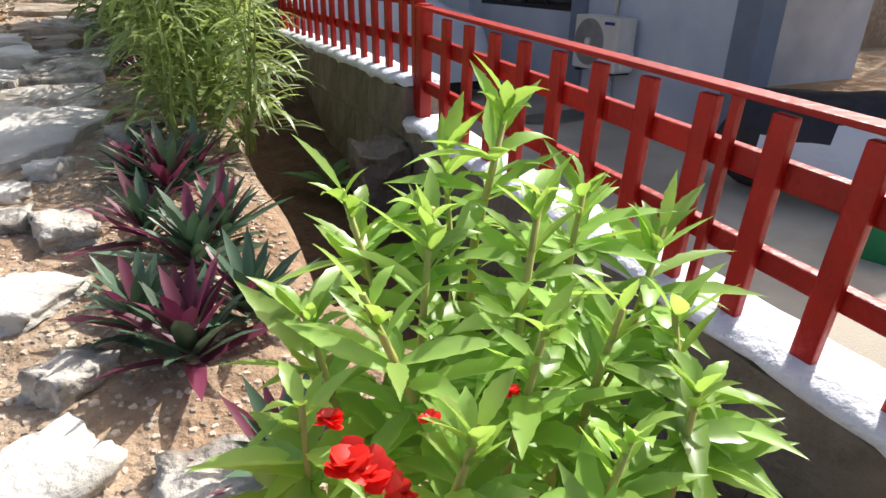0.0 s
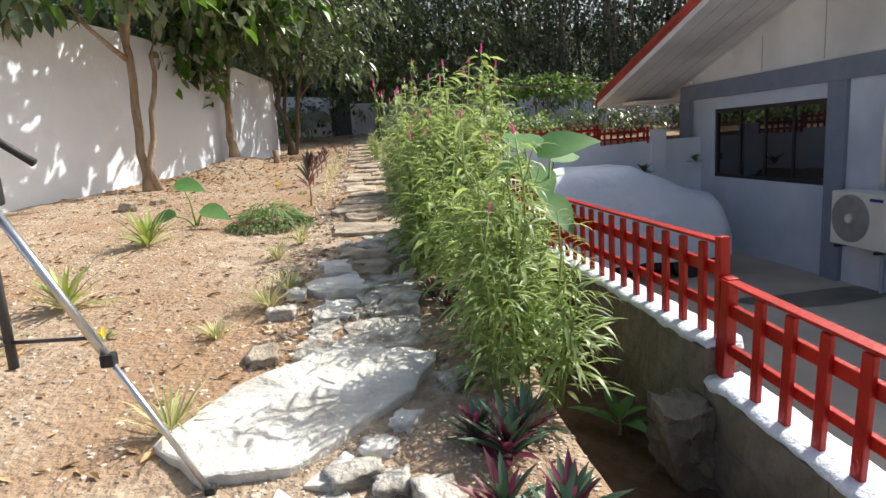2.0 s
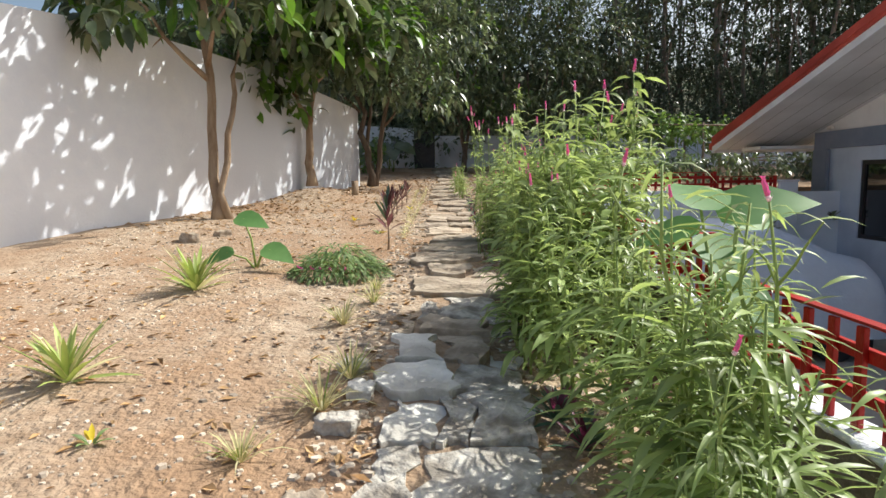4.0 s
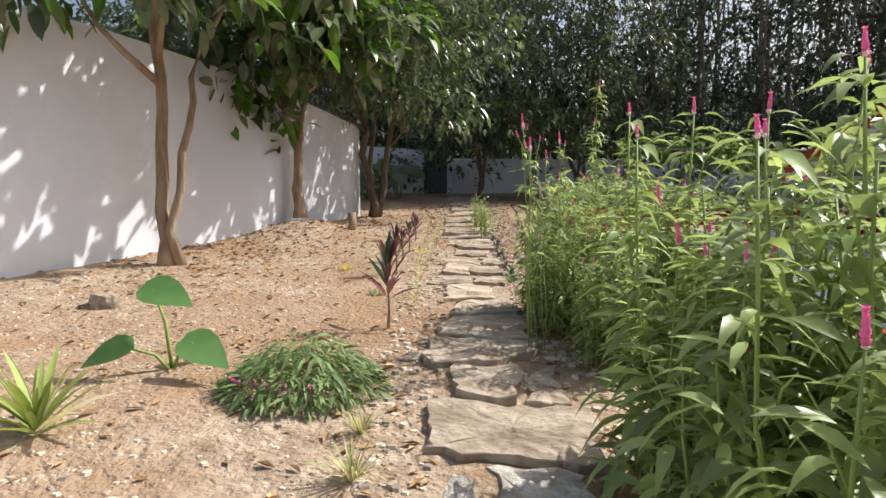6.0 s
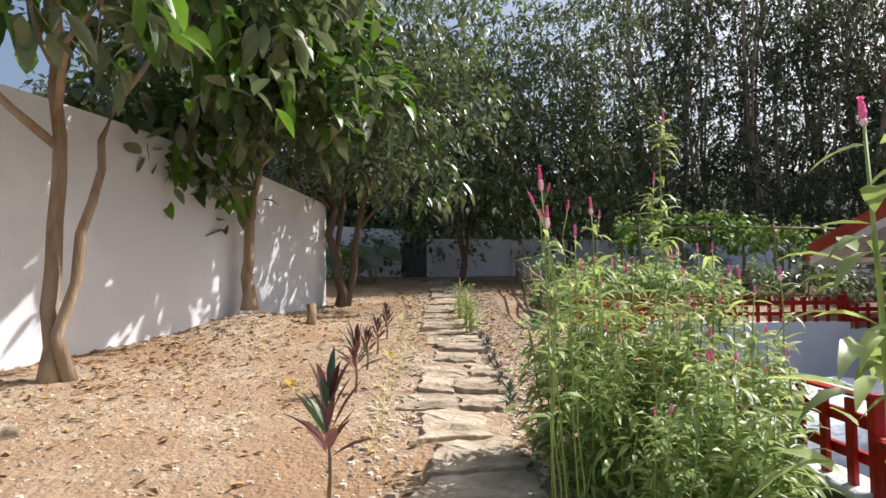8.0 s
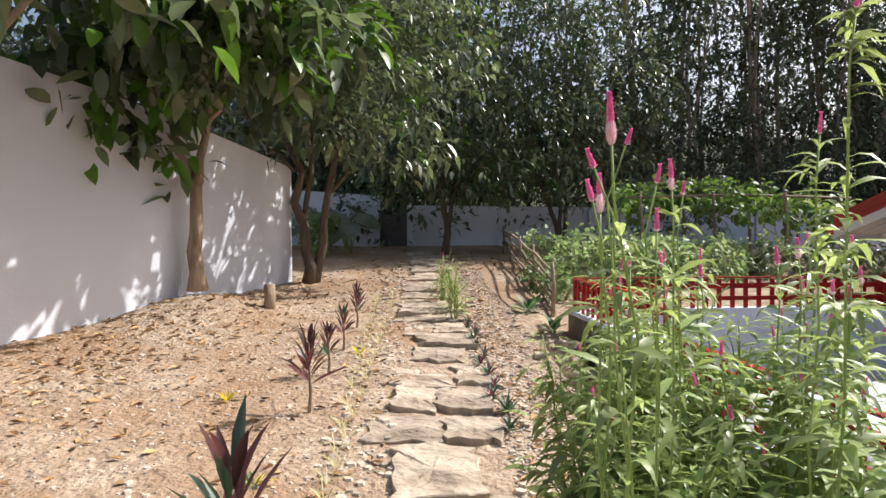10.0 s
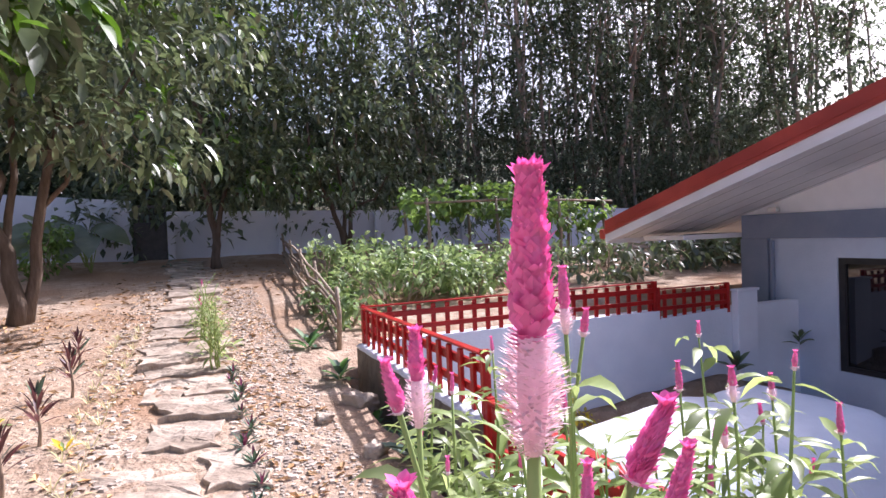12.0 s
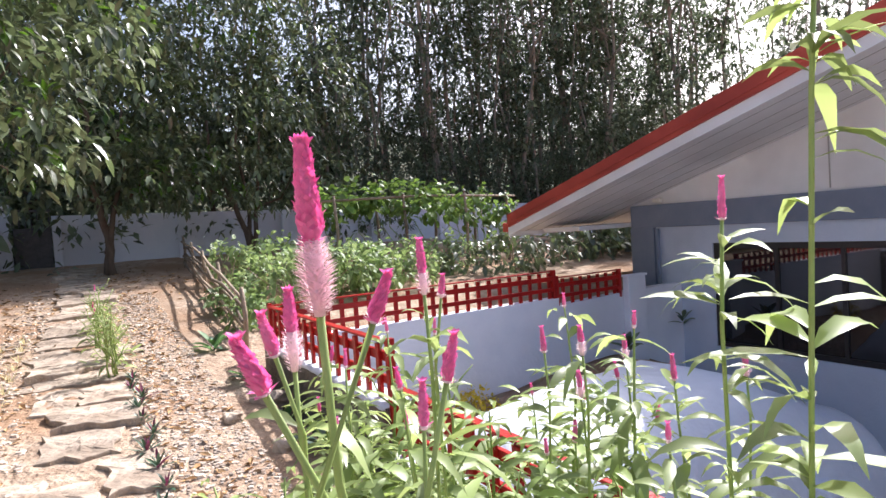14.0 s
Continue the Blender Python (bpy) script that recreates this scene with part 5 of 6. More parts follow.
for i, (x, y) in enumerate(((0.72, 9.9), (0.66, 9.4), (0.75, 10.6), (0.6, 10.9), (0.55, 11.9), (0.7, 8.8))):
    rosette(on(x, y), "dumb_cane", "broad-leaved green plant along the wall", "plant", "", [(M_TARO, 0.6, "leaf"), (M_RHOGREEN, 0.4, "dark_leaf")], 11, 0.24, 0.075, (0.25, 1.8), 0.25, 262 + i, profile=BROAD, heights=0.08)


def mound(m, rx, ry, h, n, mtl, label, seed, ln=0.11, wide=0.16, name="leafy_clump", flowers=0):
    """A low heap of trailing leafy shoots."""
    rng = np.random.default_rng(seed)
    p = thing(name, m, label, "plant")
    a, r = rng.uniform(0, 6.28, n), np.sqrt(rng.random(n))
    x, y = rx * r * np.cos(a), ry * r * np.sin(a)
    z = h * (1 - r ** 2) * rng.uniform(0.35, 1.05, n)
    d = np.stack([np.cos(a) + rng.normal(size=n) * 0.5, np.sin(a) + rng.normal(size=n) * 0.5, rng.uniform(-0.3, 0.5, n)], 1)
    l = ln * rng.uniform(0.7, 1.2, n)
    part("foliage", leaf_mesh("foliage", mtl, leaves_arrays(np.stack([x, y, z], 1), d, l, l * wide, LANCE, droop=rng.uniform(0.2, 0.7, n), spin=rng.uniform(-0.6, 0.6, n))), None, p)
    v, f = [], []
    for i in range(26):
        w = rng.uniform(0, 6.28)
        tube_arrays(limb_path((0, 0, 0), (rx * 0.8 * math.cos(w), ry * 0.8 * math.sin(w), h * 0.4), rng, 4, 0.08), [0.005, 0.004, 0.004, 0.003], 5, v, f)
    part("stem", from_arrays("stem", v, f, M_CELOSTEM, True), None, p)
    for i in range(flowers):
        w, q = rng.uniform(3.6, 5.9), rng.uniform(0.5, 0.95)
        c = (rx * q * math.cos(w), ry * q * math.sin(w), h * 0.25)
        spike_parts(p, "flower_spike", c, (math.cos(w), math.sin(w), 0.5), 0.06, 0.012, 36, rng, 0.3)
    return p


mound(on(-1.42, 6.25), 0.4, 0.36, 0.26, 900, M_CUT, "low heap of trailing green shoots with a few pink flowers", 300, flowers=6, ln=0.12)
for i, (x, y, h) in enumerate(((-0.25, 11.55, 0.5), (-0.22, 12.0, 0.45), (-0.28, 12.6, 0.45), (-0.25, 13.3, 0.4))):
    celosia(on(x, y), 320 + i, h, 0.11, 0.26, 90, 3 if i == 2 else 0, "short leafy celosia beside the stone path", "small celosia plants")


def shrub(m, blobs, n, mtl, label, seed, leaf=(0.12, 0.06), group=""):
    rng = np.random.default_rng(seed)
    s = thing("shrub", m, label, "shrub", group)
    v, f = [], []
    for b in blobs:
        for q in range(3):
            tube_arrays(limb_path((b[0] * 0.3, b[1] * 0.3, -0.05), (b[0] + rng.normal() * 0.15, b[1] + rng.normal() * 0.15, b[2] + b[4] * 0.5), rng, 5, 0.05), [0.012, 0.01, 0.008, 0.006, 0.003], 5, v, f)
    part("stem", from_arrays("stem", v, f, M_BARK, True), None, s)
    part("foliage", leaf_mesh("foliage", mtl, *crown_leaves(blobs, n, leaf[0], leaf[1], rng, LANCE, 0.4, 0.2)), None, s)


shrub(on(1.85, 13.4), [(-0.3, 0.2, 0.35, 0.45, 0.3), (0.4, 0.1, 0.4, 0.5, 0.32), (0.9, 0.4, 0.35, 0.5, 0.3), (0.1, 0.9, 0.45, 0.5, 0.3)], 1700, M_SHRUB, "pale green bushy vegetable shrub behind the fence", 330, group="shrubs in the far bed")
shrub(on(2.9, 13.6), [(-0.3, 0.2, 0.35, 0.5, 0.3), (0.5, 0.1, 0.3, 0.45, 0.28), (0.1, 0.7, 0.45, 0.5, 0.32)], 1300, M_SHRUB, "pale green bushy vegetable shrub behind the fence", 331, group="shrubs in the far bed")
shrub(on(1.5, 15.4), [(0.0, 0.2, 0.35, 0.45, 0.3), (0.6, 0.4, 0.4, 0.5, 0.3), (1.2, 0.2, 0.35, 0.4, 0.3)], 1200, M_SHRUB, "pale green bushy vegetable shrub behind the fence", 332, group="shrubs in the far bed")
shrub(on(1.1, 12.6), [(0.0, 0.0, 0.15, 0.26, 0.18), (0.0, 0.8, 0.2, 0.28, 0.2), (0.1, 1.6, 0.2, 0.28, 0.2)], 700, M_CUT, "leafy weeds growing along the bamboo rails", 333, group="shrubs in the far bed")
shrub(on(-2.6, 17.6), [(0, 0, 0.35, 0.3, 0.35), (0.2, 0.1, 0.7, 0.25, 0.3)], 500, M_VINE, "fresh green seedling bush near the gate", 334)
shrub(pose(2.75, 11.2, 0.05), [(0, 0, 0.16, 0.18, 0.15), (0.12, -0.05, 0.1, 0.14, 0.1)], 320, M_YELLOW, "yellow-green small bush on the soil bank", 335, leaf=(0.06, 0.03))
rosette(pose(4.9, 11.2, 0.36), "dumb_cane", "broad-leaved plant on the soil bank", "plant", "", [(M_TREELEAF, 1.0, "leaf")], 9, 0.3, 0.11, (0.3, 2.2), 0.25, 340, profile=BROAD, heights=0.1)
rosette(pose(6.0, 11.3, 0.5), "dumb_cane", "dark broad-leaved plant in the corner", "plant", "", [(M_TREELEAF, 1.0, "leaf")], 9, 0.24, 0.08, (0.3, 2.2), 0.25, 341, profile=BROAD, heights=0.1)
shrub(on(9.5, 14.5), [(-1.2, 0, 0.5, 0.8, 0.5), (0.0, 0.3, 0.6, 0.9, 0.6), (1.2, 0.2, 0.6, 0.9, 0.55)], 1500, M_TREELEAF, "dark bushes behind the house", 342, leaf=(0.22, 0.1))

shrub(on(5.4, 13.9), [(0, 0, 0.35, 0.5, 0.4), (0.8, 0.2, 0.4, 0.5, 0.4), (-0.7, 0.3, 0.3, 0.5, 0.3)], 900, M_TREELEAF, "dark leafy bushes on the slope behind the fence", 343, leaf=(0.16, 0.07), group="shrubs in the far bed")
shrub(on(7.4, 14.4), [(0, 0, 0.4, 0.6, 0.4), (0.9, 0.2, 0.45, 0.6, 0.45)], 800, M_TREELEAF, "dark leafy bushes on the slope behind the fence", 344, leaf=(0.18, 0.08), group="shrubs in the far bed")
shrub(on(4.0, 14.4), [(0, 0, 0.3, 0.45, 0.3), (0.7, 0.3, 0.3, 0.45, 0.3)], 700, M_SHRUB, "pale green bushy vegetable shrub behind the fence", 345, group="shrubs in the far bed")

shrub(pose(9.6, 4.3, -1.1), [(0, 0, 0.7, 0.6, 0.5), (0.2, -0.2, 1.5, 0.7, 0.6), (-0.2, 0.3, 2.1, 0.6, 0.6)], 1100, M_TREELEAF, "tall leafy bush against the cream wall", 346, leaf=(0.16, 0.07))

# trellis with a vine
tre = thing("trellis", pose(4.6, 15.6, 0), "rough pole trellis carrying a green climbing vine", "trellis")
gz0 = 0.0815 * 15.6
for x in (-1.6, -0.4, 0.8, 1.7):
    for y in (-0.4, 0.7):
        tube("pole", [(x, y, gz0 - 0.1), (x + 0.03, y, 1.9), (x, y, 2.5)], [0.03, 0.028, 0.022], M_BAMBOO, tre, 6)
for y in (-0.4, 0.7):
    tube("cross_pole", [(-1.8, y, 2.42), (0, y, 2.46), (1.9, y, 2.4)], [0.022] * 3, M_BAMBOO, tre, 6)
vrng = np.random.default_rng(9)
vine = thing("vine", pose(4.6, 15.6, 0), "green climbing vine over the trellis", "vine")
part("foliage", leaf_mesh("foliage", M_VINE, *crown_leaves([(-1.2, 0.1, 2.45, 0.7, 0.22), (-0.3, 0.1, 2.5, 0.75, 0.25), (0.6, 0.1, 2.45, 0.7, 0.25), (1.4, 0.0, 2.25, 0.6, 0.35), (1.7, -0.2, 1.8, 0.4, 0.5), (-1.6, -0.1, 2.35, 0.45, 0.3), (0.2, -0.4, 2.2, 0.6, 0.2)], 2300, 0.12, 0.1, vrng, BROAD, 0.4, 0.3)), None, vine)
v, f = [], []
for i in range(10):
    x = vrng.uniform(-1.6, 1.7)
    tube_arrays(limb_path((x, -0.3, gz0), (x + vrng.normal() * 0.3, 0.1, 2.45), vrng, 6, 0.05), [0.008] * 5 + [0.004], 5, v, f)
part("stem", from_arrays("stem", v, f, M_CELOSTEM, True), None, vine)


# ---- bamboo rail fences ----
def bamboo_fence(a, b, posts, rails, h, label, sag=0.0):
    a, b = Vector(a), Vector(b)
    fnc = thing("bamboo_fence", pose(0, 0, 0), label, "fence", "bamboo rail fences")
    rng = np.random.default_rng(int(abs(a.x) * 100))
    for i in range(posts):
        p = a.lerp(b, i / (posts - 1))
        g = ground(p.x, p.y)
        tube("post", [(p.x, p.y, g - 0.1), (p.x + 0.02, p.y, g + h * 0.6), (p.x, p.y, g + h + 0.06)], [0.026, 0.024, 0.02], M_BAMBOO, fnc, 7)
    for r in range(rails):
        u = (r + 0.7) / rails
        pts = []
        for i in range(7):
            p = a.lerp(b, i / 6)
            pts.append((p.x + 0.02 * rng.normal(), p.y, ground(p.x, p.y) + h * u + 0.03 * rng.normal() - sag * i / 6 * (r + 1)))
        tube("rail", pts, [0.02, 0.02, 0.019, 0.018, 0.018, 0.017, 0.016], M_BAMBOO, fnc, 7)


bamboo_fence((1.2, 18.2), (0.84, 12.0), 5, 5, 0.52, "weathered bamboo rail fence running down the slope")
bamboo_fence((6.9, 16.2), (10.5, 15.6), 4, 4, 0.4, "weathered bamboo rail fence behind the house")
wall_along("wall_far_east", (7.0, 18.8), (15, 17.6), 0.15, 0.5, 0.5, lambda u: 2.3, M_WHITE, "pale wall beyond the trellis")
cloth = bmesh.new()
bmesh.ops.create_grid(cloth, x_segments=10, y_segments=8, size=0.5)
for v in cloth.verts:
    v.co = Vector((v.co.x * 0.5, 0.03 * math.sin(v.co.x * 14) * (0.6 - v.co.y), v.co.y * 0.55))
bmesh.ops.solidify(cloth, geom=cloth.faces[:], thickness=0.006)
tagged(new("laundry", mesh_of("laundry", cloth, M_WHITE, True)), "white cloth hanging on a line", "laundry").matrix_basis = pose(9.1, 17.0, 1.75)
line = thing("clothes_line", pose(0, 0, 0), "thin clothes line between the poles", "clothes line")
tube("line", [(6.6, 17.0, 2.05), (9.1, 17.0, 2.025), (12.5, 17.0, 2.06)], [0.004] * 3, M_DARKMET, line, 5)
for x in (6.6, 12.5):
    tube("pole", [(x, 17.0, 1.2), (x, 17.0, 2.1)], [0.025, 0.02], M_BAMBOO, line, 6)

# cut stump in the bed
st = thing("stump", on(-2.13, 11.9, -0.05), "short cut brown post in the soil", "stump")
tube("shaft", [(0, 0, 0), (0.01, 0, 0.16), (0, 0.01, 0.29)], [0.065, 0.058, 0.06], M_BARK, st, 12)


# ---- tripod ----
def tripod():
    t = thing("tripod", pose(-1.6, 2.08, 0.14), "silver and black camera tripod standing on the soil", "tripod")
    top = Vector((0.0, 0.0, 1.06))
    feet = (Vector((0.62, -0.16, 0.02)), Vector((-0.4, 0.36, 0.06)), Vector((-0.25, -0.5, -0.01)))
    for ft in feet:
        tube("upper_leg", [top, top.lerp(ft, 0.55)], [0.015, 0.015], M_ALU, t, 8)
        tube("lower_leg", [top.lerp(ft, 0.5), ft], [0.0105, 0.0105], M_DARKMET if ft is not feet[0] else M_ALU, t, 8)
        c = top.lerp(ft, 0.55)
        part("clamp", box(c.x - 0.022, c.x + 0.022, c.y - 0.022, c.y + 0.022, c.z - 0.025, c.z + 0.02, 0.008), M_BLACK, t)
        part("foot", box(ft.x - 0.018, ft.x + 0.018, ft.y - 0.018, ft.y + 0.018, ft.z - 0.03, ft.z + 0.02, 0.008), M_BLACK, t)
        tube("strut", [Vector((0, 0, 0.55)), top.lerp(ft, 0.48)], [0.007, 0.007], M_DARKMET, t, 6)
    tube("centre_column", [(0, 0, 0.46), (0, 0, 1.24)], [0.016, 0.016], M_DARKMET, t, 10)
    part("collar", box(-0.05, 0.05, -0.05, 0.05, 1.0, 1.1, 0.015), M_BLACK, t)
    part("head", box(-0.035, 0.035, -0.04, 0.04, 1.22, 1.32, 0.012), M_BLACK, t)
    part("platform", box(-0.045, 0.045, -0.06, 0.06, 1.33, 1.355, 0.006), M_BLACK, t)
    tube("pan_handle", [(0.0, -0.02, 1.28), (0.1, -0.02, 1.2), (0.19, -0.02, 1.13)], [0.008, 0.013, 0.014], M_BLACK, t, 8)


tripod()


# ---- stones, path and litter ----
def rock_mesh(name, sx, sy, sz, seed, material, rough=0.16, flat=0.75, cuts=4):
    bm = bmesh.new()
    bmesh.ops.create_cube(bm, size=2.0)
    bmesh.ops.subdivide_edges(bm, edges=bm.edges[:], cuts=cuts, use_grid_fill=True)
    o = Vector((seed * 3.7, seed * 1.3, seed * 2.1))
    for v in bm.verts:
        c = v.co
        r = (abs(c.x) ** 5 + abs(c.y) ** 5 + 0.001) ** 0.2
        q = c.copy()
        if r > 0:
            k = max(abs(c.x), abs(c.y)) / r
            q.x, q.y = c.x * (0.6 + 0.4 * k), c.y * (0.6 + 0.4 * k)
        ang = math.atan2(c.y, c.x)
        edge = 1 + 0.24 * noise.noise(Vector((math.cos(ang) * 1.6, math.sin(ang) * 1.6, seed * 5.1))) + 0.1 * noise.noise(Vector((math.cos(ang) * 5, math.sin(ang) * 5, seed * 2.7)))
        q.x *= edge
        q.y *= edge
        n = noise.noise_vector(c * 1.7 + o) * rough + noise.noise_vector(c * 4.5 + o) * rough * 0.35
        q += Vector((n.x * 0.5, n.y * 0.5, n.z * flat))
        v.co = Vector((q.x * sx / 2, q.y * sy / 2, q.z * sz / 2))
    return mesh_of(name, bm, material, True)


def outline_mesh(outline, thick, seed, material):
    """A flagstone from its outline (plan points round its centre): sharp broken rim and slightly uneven top."""
    n = len(outline)
    V, F = [], []
    for r, z in ((1.0, -thick), (1.0, -0.006), (0.985, 0.0), (0.7, 0.0), (0.38, 0.0)):
        for x, y in outline:
            x, y = x * r, y * r
            zz = z
            if z > -0.02:
                zz += 0.02 * noise.noise(Vector((x * 6, y * 6, seed * 2.3))) + 0.011 * noise.noise(Vector((x * 19, y * 19, seed)))
            V.append((x, y, zz))
    for q in range(4):
        for k in range(n):
            k2 = (k + 1) % n
            F.append((q * n + k, q * n + k2, (q + 1) * n + k2, (q + 1) * n + k))
    V.append((0, 0, 0.004))
    F += [(4 * n + k, 4 * n + (k + 1) % n, 5 * n) for k in range(n)]
    me = from_arrays("stone", V, F, material)
    me.polygons.foreach_set("use_smooth", [False] * len(F))
    return me


def rag(v, seed, amp):
    return amp * (noise.noise(Vector((v * 3.1, seed * 1.7, 0.3))) + 0.5 * noise.noise(Vector((v * 9.0, seed * 2.9, 4.1))) + 0.3 * noise.noise(Vector((v * 24.0, seed, 8.0))))


path_ob = tagged(new("stone_path"), "winding path of flat pale limestone slabs", "path", kind="structure")
srng = random.Random(17)


def flag(x0, x1, y0, y1, seed, sb=0.0, st=0.0, seed_b=0, seed_t=0, material=None, lift=0.0, ragged=0.07):
    """One flagstone between two ragged cross joints; neighbours share the joint's line."""
    gap = 0.007
    pts = []
    nx, ny = max(5, int((x1 - x0) / 0.07)), max(4, int((y1 - y0) / 0.07))
    cx, cy = (x0 + x1) / 2, (y0 + y1) / 2
    for i in range(nx):
        x = x0 + (x1 - x0) * i / nx
        pts.append((x, y0 + gap + sb * (x - cx) + rag(x, seed_b, 0.085)))
    for i in range(ny):
        y = y0 + (y1 - y0) * i / ny
        pts.append((x1 + rag(y, seed + 11, ragged), y + sb * (x1 - cx) * (1 - i / ny) + st * (x1 - cx) * i / ny))
    for i in range(nx):
        x = x1 - (x1 - x0) * i / nx
        pts.append((x, y1 - gap + st * (x - cx) + rag(x, seed_t, 0.085)))
    for i in range(ny):
        y = y1 - (y1 - y0) * i / ny
        pts.append((x0 + rag(y, seed + 23, ragged), y + st * (x0 - cx) * (1 - i / ny) + sb * (x0 - cx) * i / ny))
    jr = random.Random(seed)
    pts = [(x + jr.uniform(-0.017, 0.017), y + jr.uniform(-0.013, 0.013)) for x, y in pts]
    ob = part("stone", outline_mesh([(x - cx, y - cy) for x, y in pts], 0.1, seed, material or M_STONE), None, path_ob)
    ob.matrix_basis = pose(cx, cy, 0.0815 * cy + 0.022 + lift, 3.0 + srng.uniform(-1.5, 1.5), srng.uniform(-1.8, 1.8), 0)


def slab(corners, seed, material, lift=0.0, thick=0.1):
    """A broad slab with a broken rim, from its few plan corners."""
    pts = []
    for (xa, ya), (xb, yb) in zip(corners, corners[1:] + corners[:1]):
        n = max(2, int(math.hypot(xb - xa, yb - ya) / 0.05))
        for k in range(n):
            u = k / n
            x, y = xa + (xb - xa) * u, ya + (yb - ya) * u
            pts.append((x + rag(y + x, seed, 0.035), y + rag(x - y, seed + 3, 0.035)))
    cx, cy = sum(p[0] for p in pts) / len(pts), sum(p[1] for p in pts) / len(pts)
    ob = part("stone", outline_mesh([(x - cx, y - cy) for x, y in pts], thick, seed, material), None, path_ob)
    ob.matrix_basis = pose(cx, cy, 0.0815 * cy + 0.02 + lift, 4.2, srng.uniform(-1, 1), 0)


slab([(-1.24, 2.2), (-1.0, 1.95), (-0.73, 1.93), (-0.58, 2.04), (-0.25, 2.4), (-0.14, 2.78), (-0.62, 2.96), (-1.03, 2.62)], 1, M_LIME, 0.02)
slab([(-0.78, 1.28), (-0.66, 1.08), (-0.43, 1.04), (-0.39, 1.3), (-0.43, 1.6), (-0.53, 1.86), (-0.62, 1.8), (-0.73, 1.62)], 2, M_LIME2, -0.01)
slab([(-0.66, 1.86), (-0.55, 1.82), (-0.48, 1.98), (-0.56, 2.02)], 3, M_LIME, 0.0)
slab([(-0.82, 1.75), (-0.7, 1.62), (-0.66, 1.78), (-0.74, 1.88)], 4, M_LIME, 0.0)
# broken stones of the near path: rows cut at ragged lines
y, i, tilt = 2.9, 8, 0.12
while y < 5.1:
    dy, t2 = srng.uniform(0.3, 0.5), srng.uniform(-0.28, 0.28)
    x0, x1 = -0.84 + srng.uniform(-0.1, 0.08) + 0.04 * y - 0.12, -0.12 + srng.uniform(-0.08, 0.08)
    cuts = sorted(srng.uniform(x0 + 0.14, x1 - 0.14) for k in range(srng.choice((1, 1, 2))))
    edges = [x0] + cuts + [x1]
    for k in range(len(edges) - 1):
        if edges[k + 1] - edges[k] > 0.1:
            flag(edges[k] + 0.012, edges[k + 1] - 0.012, y + 0.008, y + dy - 0.008, i + 100 * k, tilt, t2, i, i + 1, srng.choice((M_LIME, M_LIME2, M_LIME, M_LIME2, M_STONE)), srng.uniform(-0.022, 0.022), 0.12)
    tilt = t2
    y += dy
    i += 1
while y < 19.4:
    dy = srng.uniform(0.34, 0.58) if y < 9 else srng.uniform(0.3, 0.6)
    t2 = srng.uniform(-0.26, 0.26)
    cx = -0.46 + 0.06 * math.sin(y * 1.3)
    w = srng.uniform(0.46, 0.72)
    x0, x1 = cx - w / 2 + srng.uniform(-0.07, 0.07), cx + w / 2 + srng.uniform(-0.07, 0.07)
    gap = srng.uniform(0.004, 0.03)
    if srng.random() < 0.25:
        xs = x0 + (x1 - x0) * srng.uniform(0.35, 0.65)
        flag(x0, xs - 0.012, y + gap, y + dy, i, tilt, t2, i, i + 1, None, srng.uniform(-0.015, 0.01), 0.09)
        flag(xs + 0.012, x1, y + gap, y + dy * 0.9, i + 300, tilt, t2, i, i + 1, None, srng.uniform(-0.015, 0.015), 0.09)
    else:
        flag(x0, x1, y + gap, y + dy, i, tilt, t2, i, i + 1, None, srng.uniform(-0.012, 0.025), 0.1)
    if srng.random() < 0.55:
        side = srng.choice((-1, 1))
        xa = x0 - 0.19 if side < 0 else x1 + 0.05
        flag(xa, xa + srng.uniform(0.08, 0.14), y + 0.05, y + 0.05 + srng.uniform(0.08, 0.18), i + 600, 0, 0, i + 50, i + 70, None, -0.012, 0.03)
    tilt = t2
    y += dy
    i += 1

ROCKS = ((-0.3, 2.2, 0.2, 0.17, 0.12), (-0.24, 1.72, 0.27, 0.22, 0.14), (-0.2, 1.1, 0.15, 0.22, 0.13), (-0.24, 0.86, 0.3, 0.22, 0.13), (0.0, 0.76, 0.26, 0.2, 0.12), (-0.5, 1.88, 0.28, 0.2, 0.12),
         (-0.31, 1.4, 0.3, 0.26, 0.1), (-0.38, 1.82, 0.2, 0.18, 0.1), (-0.77, 1.72, 0.14, 0.12, 0.08), (-0.42, 2.05, 0.22, 0.16, 0.1), (-0.05, 2.5, 0.16, 0.14, 0.08), (-0.95, 3.55, 0.16, 0.13, 0.1), (-0.9, 3.85, 0.14, 0.12, 0.1),
         (-0.98, 4.15, 0.15, 0.14, 0.08), (-0.97, 2.95, 0.18, 0.14, 0.08), (-3.35, 7.75, 0.22, 0.18, 0.14), (-3.1, 8.1, 0.16, 0.14, 0.1), (0.42, 8.9, 0.12, 0.1, 0.07), (0.5, 9.6, 0.14, 0.1, 0.08), (0.35, 10.2, 0.12, 0.1, 0.06), (0.62, 10.4, 0.2, 0.14, 0.1), (0.7, 9.05, 0.2, 0.18, 0.14))
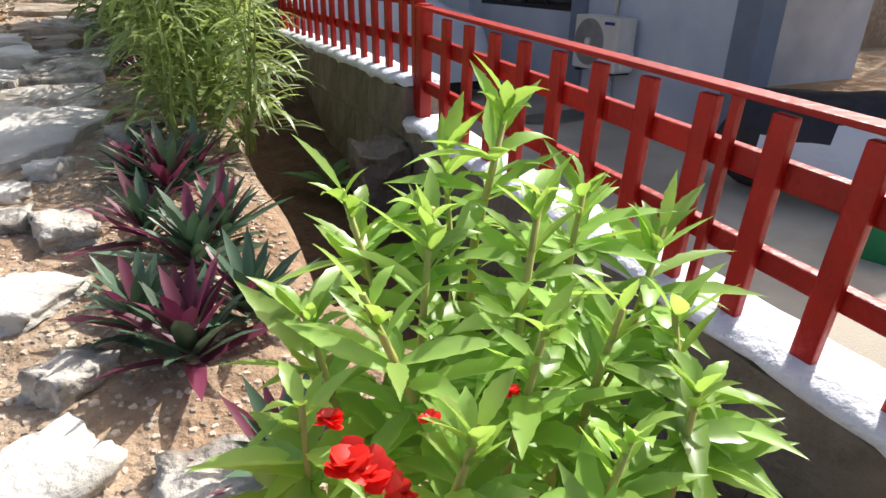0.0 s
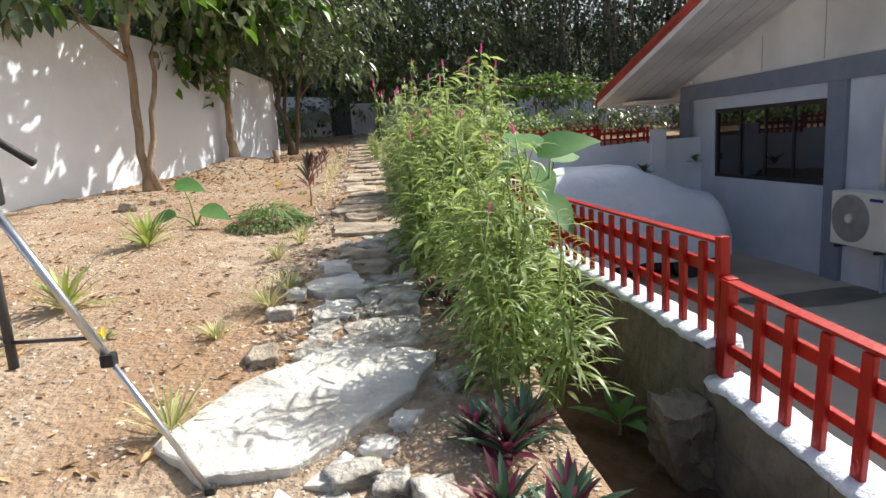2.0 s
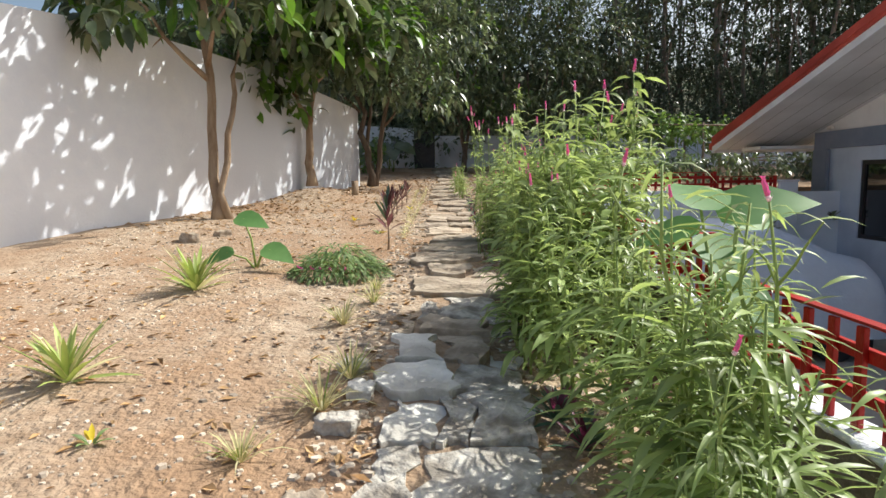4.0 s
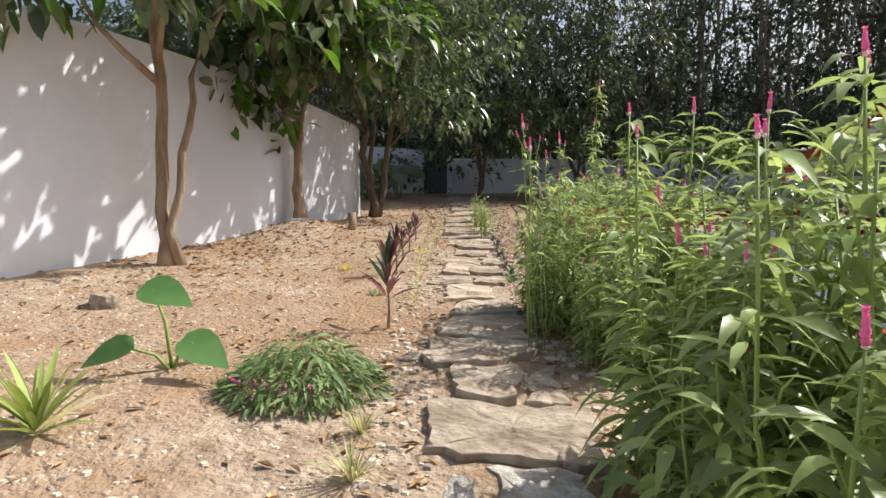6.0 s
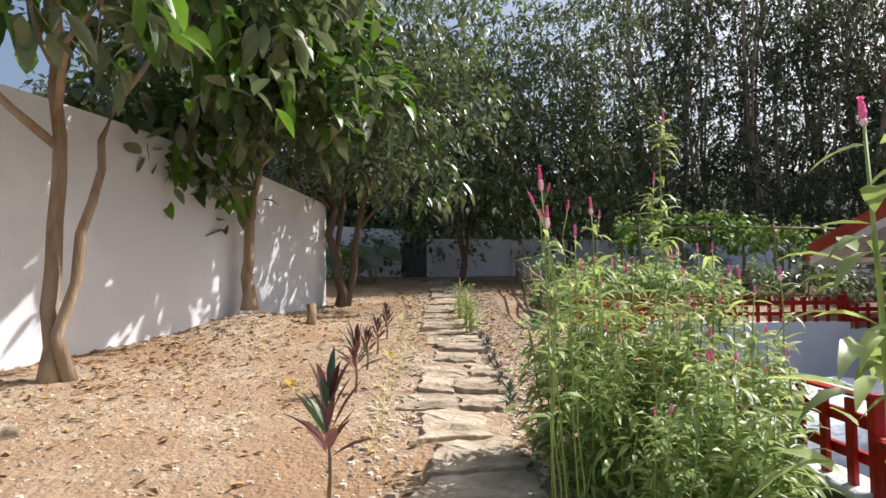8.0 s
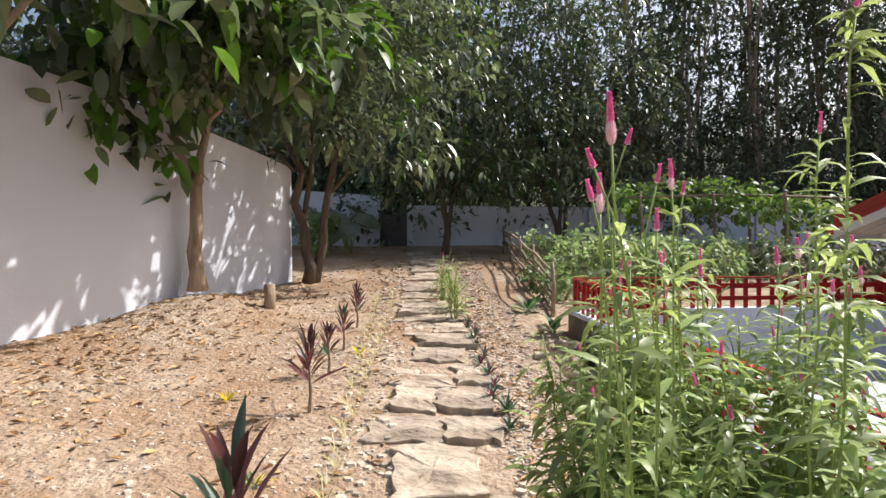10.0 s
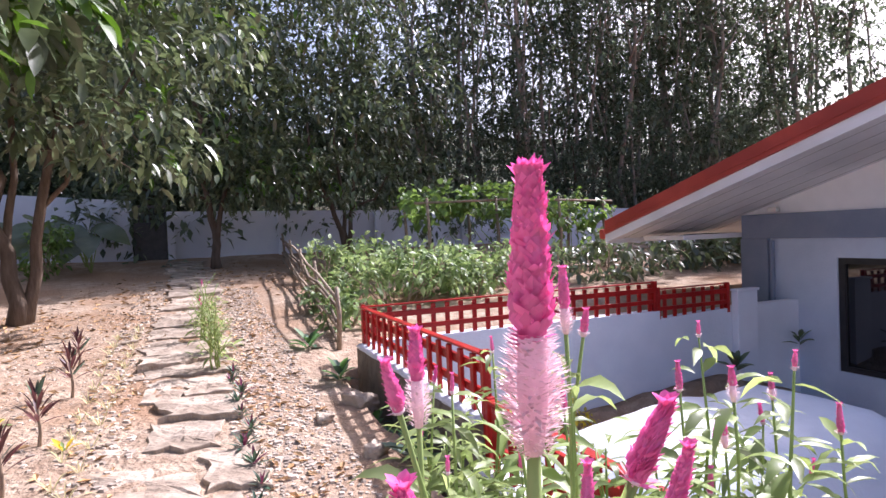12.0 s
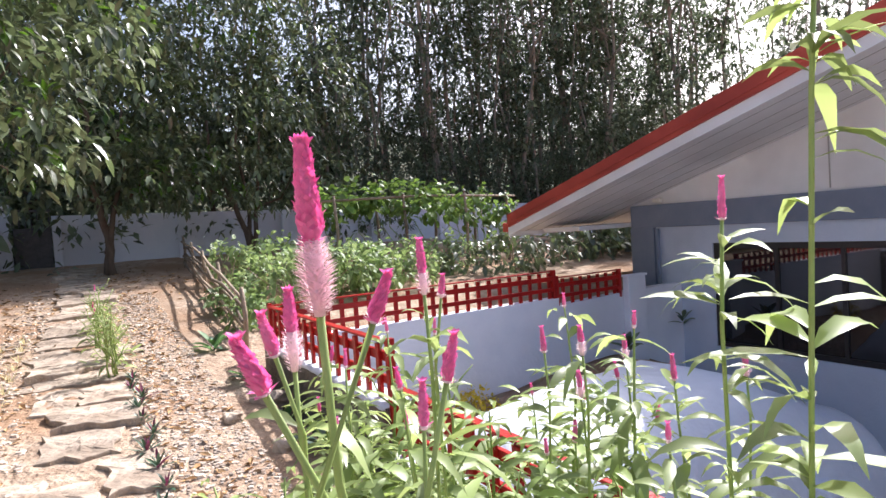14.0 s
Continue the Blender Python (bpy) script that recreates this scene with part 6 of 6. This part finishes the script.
for k, (x, y, sx, sy, sz) in enumerate(ROCKS):
    if y < 2.3:
        sx, sy, sz = sx * 0.62, sy * 0.62, sz * 0.55
    ob = new("rock", rock_mesh("rock", sx, sy, sz, 50 + k, (M_LIME if k % 3 == 0 else M_LIME2) if k < 14 else M_STONE, 0.55, cuts=6))
    ob.matrix_basis = pose(x, y, ground(x, y) + sz * 0.08, srng.uniform(-8, 8), srng.uniform(-8, 8), srng.uniform(0, 180))
    tagged(ob, "rough pale grey limestone rock lying on the soil", "rock", "loose rocks beside the path")


def scatter_stuff(name, n, area, size, material, label, category, seed, shape):
    """Countless small bits strewn over the soil; area gives a plan point from a random generator."""
    rng = np.random.default_rng(seed)
    V, F = [], []
    for q in range(n):
        x, y = area(rng)
        s = size * rng.uniform(0.5, 1.6)
        g = ground(x, y)
        vs, fs = shape(rng, s)
        b = len(V)
        V += [(a[0] + x, a[1] + y, a[2] + g) for a in vs]
        F += [tuple(k + b for k in t) for t in fs]
    tagged(new(name, from_arrays(name, V, F, material)), label, category, kind="stuff")


def pebble_shape(rng, s):
    a = rng.uniform(0, 3.14)
    e, h = rng.uniform(0.6, 1.0), rng.uniform(0.35, 0.7)
    c, n = math.cos(a), math.sin(a)
    pts = []
    for z, r in ((-0.1, 1.0), (h * 0.7, 0.75)):
        for k in range(5):
            w = 6.283 * k / 5 + rng.uniform(-0.3, 0.3)
            x, y = math.cos(w) * r * s * 0.5, math.sin(w) * r * s * 0.5 * e
            pts.append((x * c - y * n, x * n + y * c, z * s * 0.5))
    return pts, [(k, (k + 1) % 5, 5 + (k + 1) % 5, 5 + k) for k in range(5)] + [(5, 6, 7, 8, 9)]


def litter_shape(rng, s):
    a = rng.uniform(0, 6.28)
    c, n = math.cos(a), math.sin(a)
    t1, t2 = rng.uniform(0.05, 0.3, 2)
    raw = ((-0.5, 0, 0.02), (0, -0.2, t1), (0, 0, 0.05), (0, 0.2, t2), (0.5, 0, 0.06 + t1 * 0.6))
    return [(x * s * c - y * s * n, x * s * n + y * s * c, z * s + 0.003) for x, y, z in raw], [(0, 1, 2), (0, 2, 3), (1, 4, 2), (2, 4, 3)]


def left_bed(rng):
    return rng.uniform(-4.3, -0.75), rng.uniform(0.8, 14.5) ** 1.0


def under_trees(rng):
    c = ((-3.5, 9.2), (-2.8, 11.6), (-2.2, 13.6), (-1.0, 15.5), (0.3, 17.0), (-3.2, 10.6))[rng.integers(0, 6)]
    return c[0] + rng.normal() * 0.7, c[1] + rng.normal() * 0.8


def right_bed(rng):
    return rng.uniform(-0.16, 0.4), rng.uniform(8.2, 15.5)


def near_bed(rng):
    return rng.uniform(-0.9, 0.28), rng.uniform(0.6, 2.2)


def fringe(rng):
    return -0.45 + rng.choice([-1, 1]) * rng.uniform(0.26, 0.62), rng.uniform(2.2, 16)


scatter_stuff("gravel", 9500, left_bed, 0.019, M_PEBBLE, "small pale pebbles strewn over the soil", "gravel", 1, pebble_shape)
scatter_stuff("gravel", 4200, right_bed, 0.026, M_PEBBLE, "broken stone gravel on the bare bed", "gravel", 2, pebble_shape)
scatter_stuff("gravel", 3200, near_bed, 0.014, M_PEBBLE, "fine gravel and grit on the soil", "gravel", 3, pebble_shape)
scatter_stuff("gravel", 1600, fringe, 0.045, M_PEBBLE, "stone chips along the path's edges", "gravel", 4, pebble_shape)
scatter_stuff("leaf_litter", 1700, left_bed, 0.055, M_LITTER, "dry brown leaves fallen on the soil", "leaf litter", 5, litter_shape)
scatter_stuff("leaf_litter", 600, fringe, 0.055, M_LITTER, "dry brown leaves along the path", "leaf litter", 6, litter_shape)
scatter_stuff("leaf_litter", 500, right_bed, 0.05, M_LITTER, "dry brown leaves on the gravel", "leaf litter", 7, litter_shape)
scatter_stuff("leaf_litter", 1500, under_trees, 0.065, M_LITTER, "drift of fallen leaves under the trees", "leaf litter", 8, litter_shape)
scatter_stuff("gravel", 1700, left_bed, 0.032, M_PEBBLE, "larger pale stones and clods in the soil", "gravel", 9, pebble_shape)
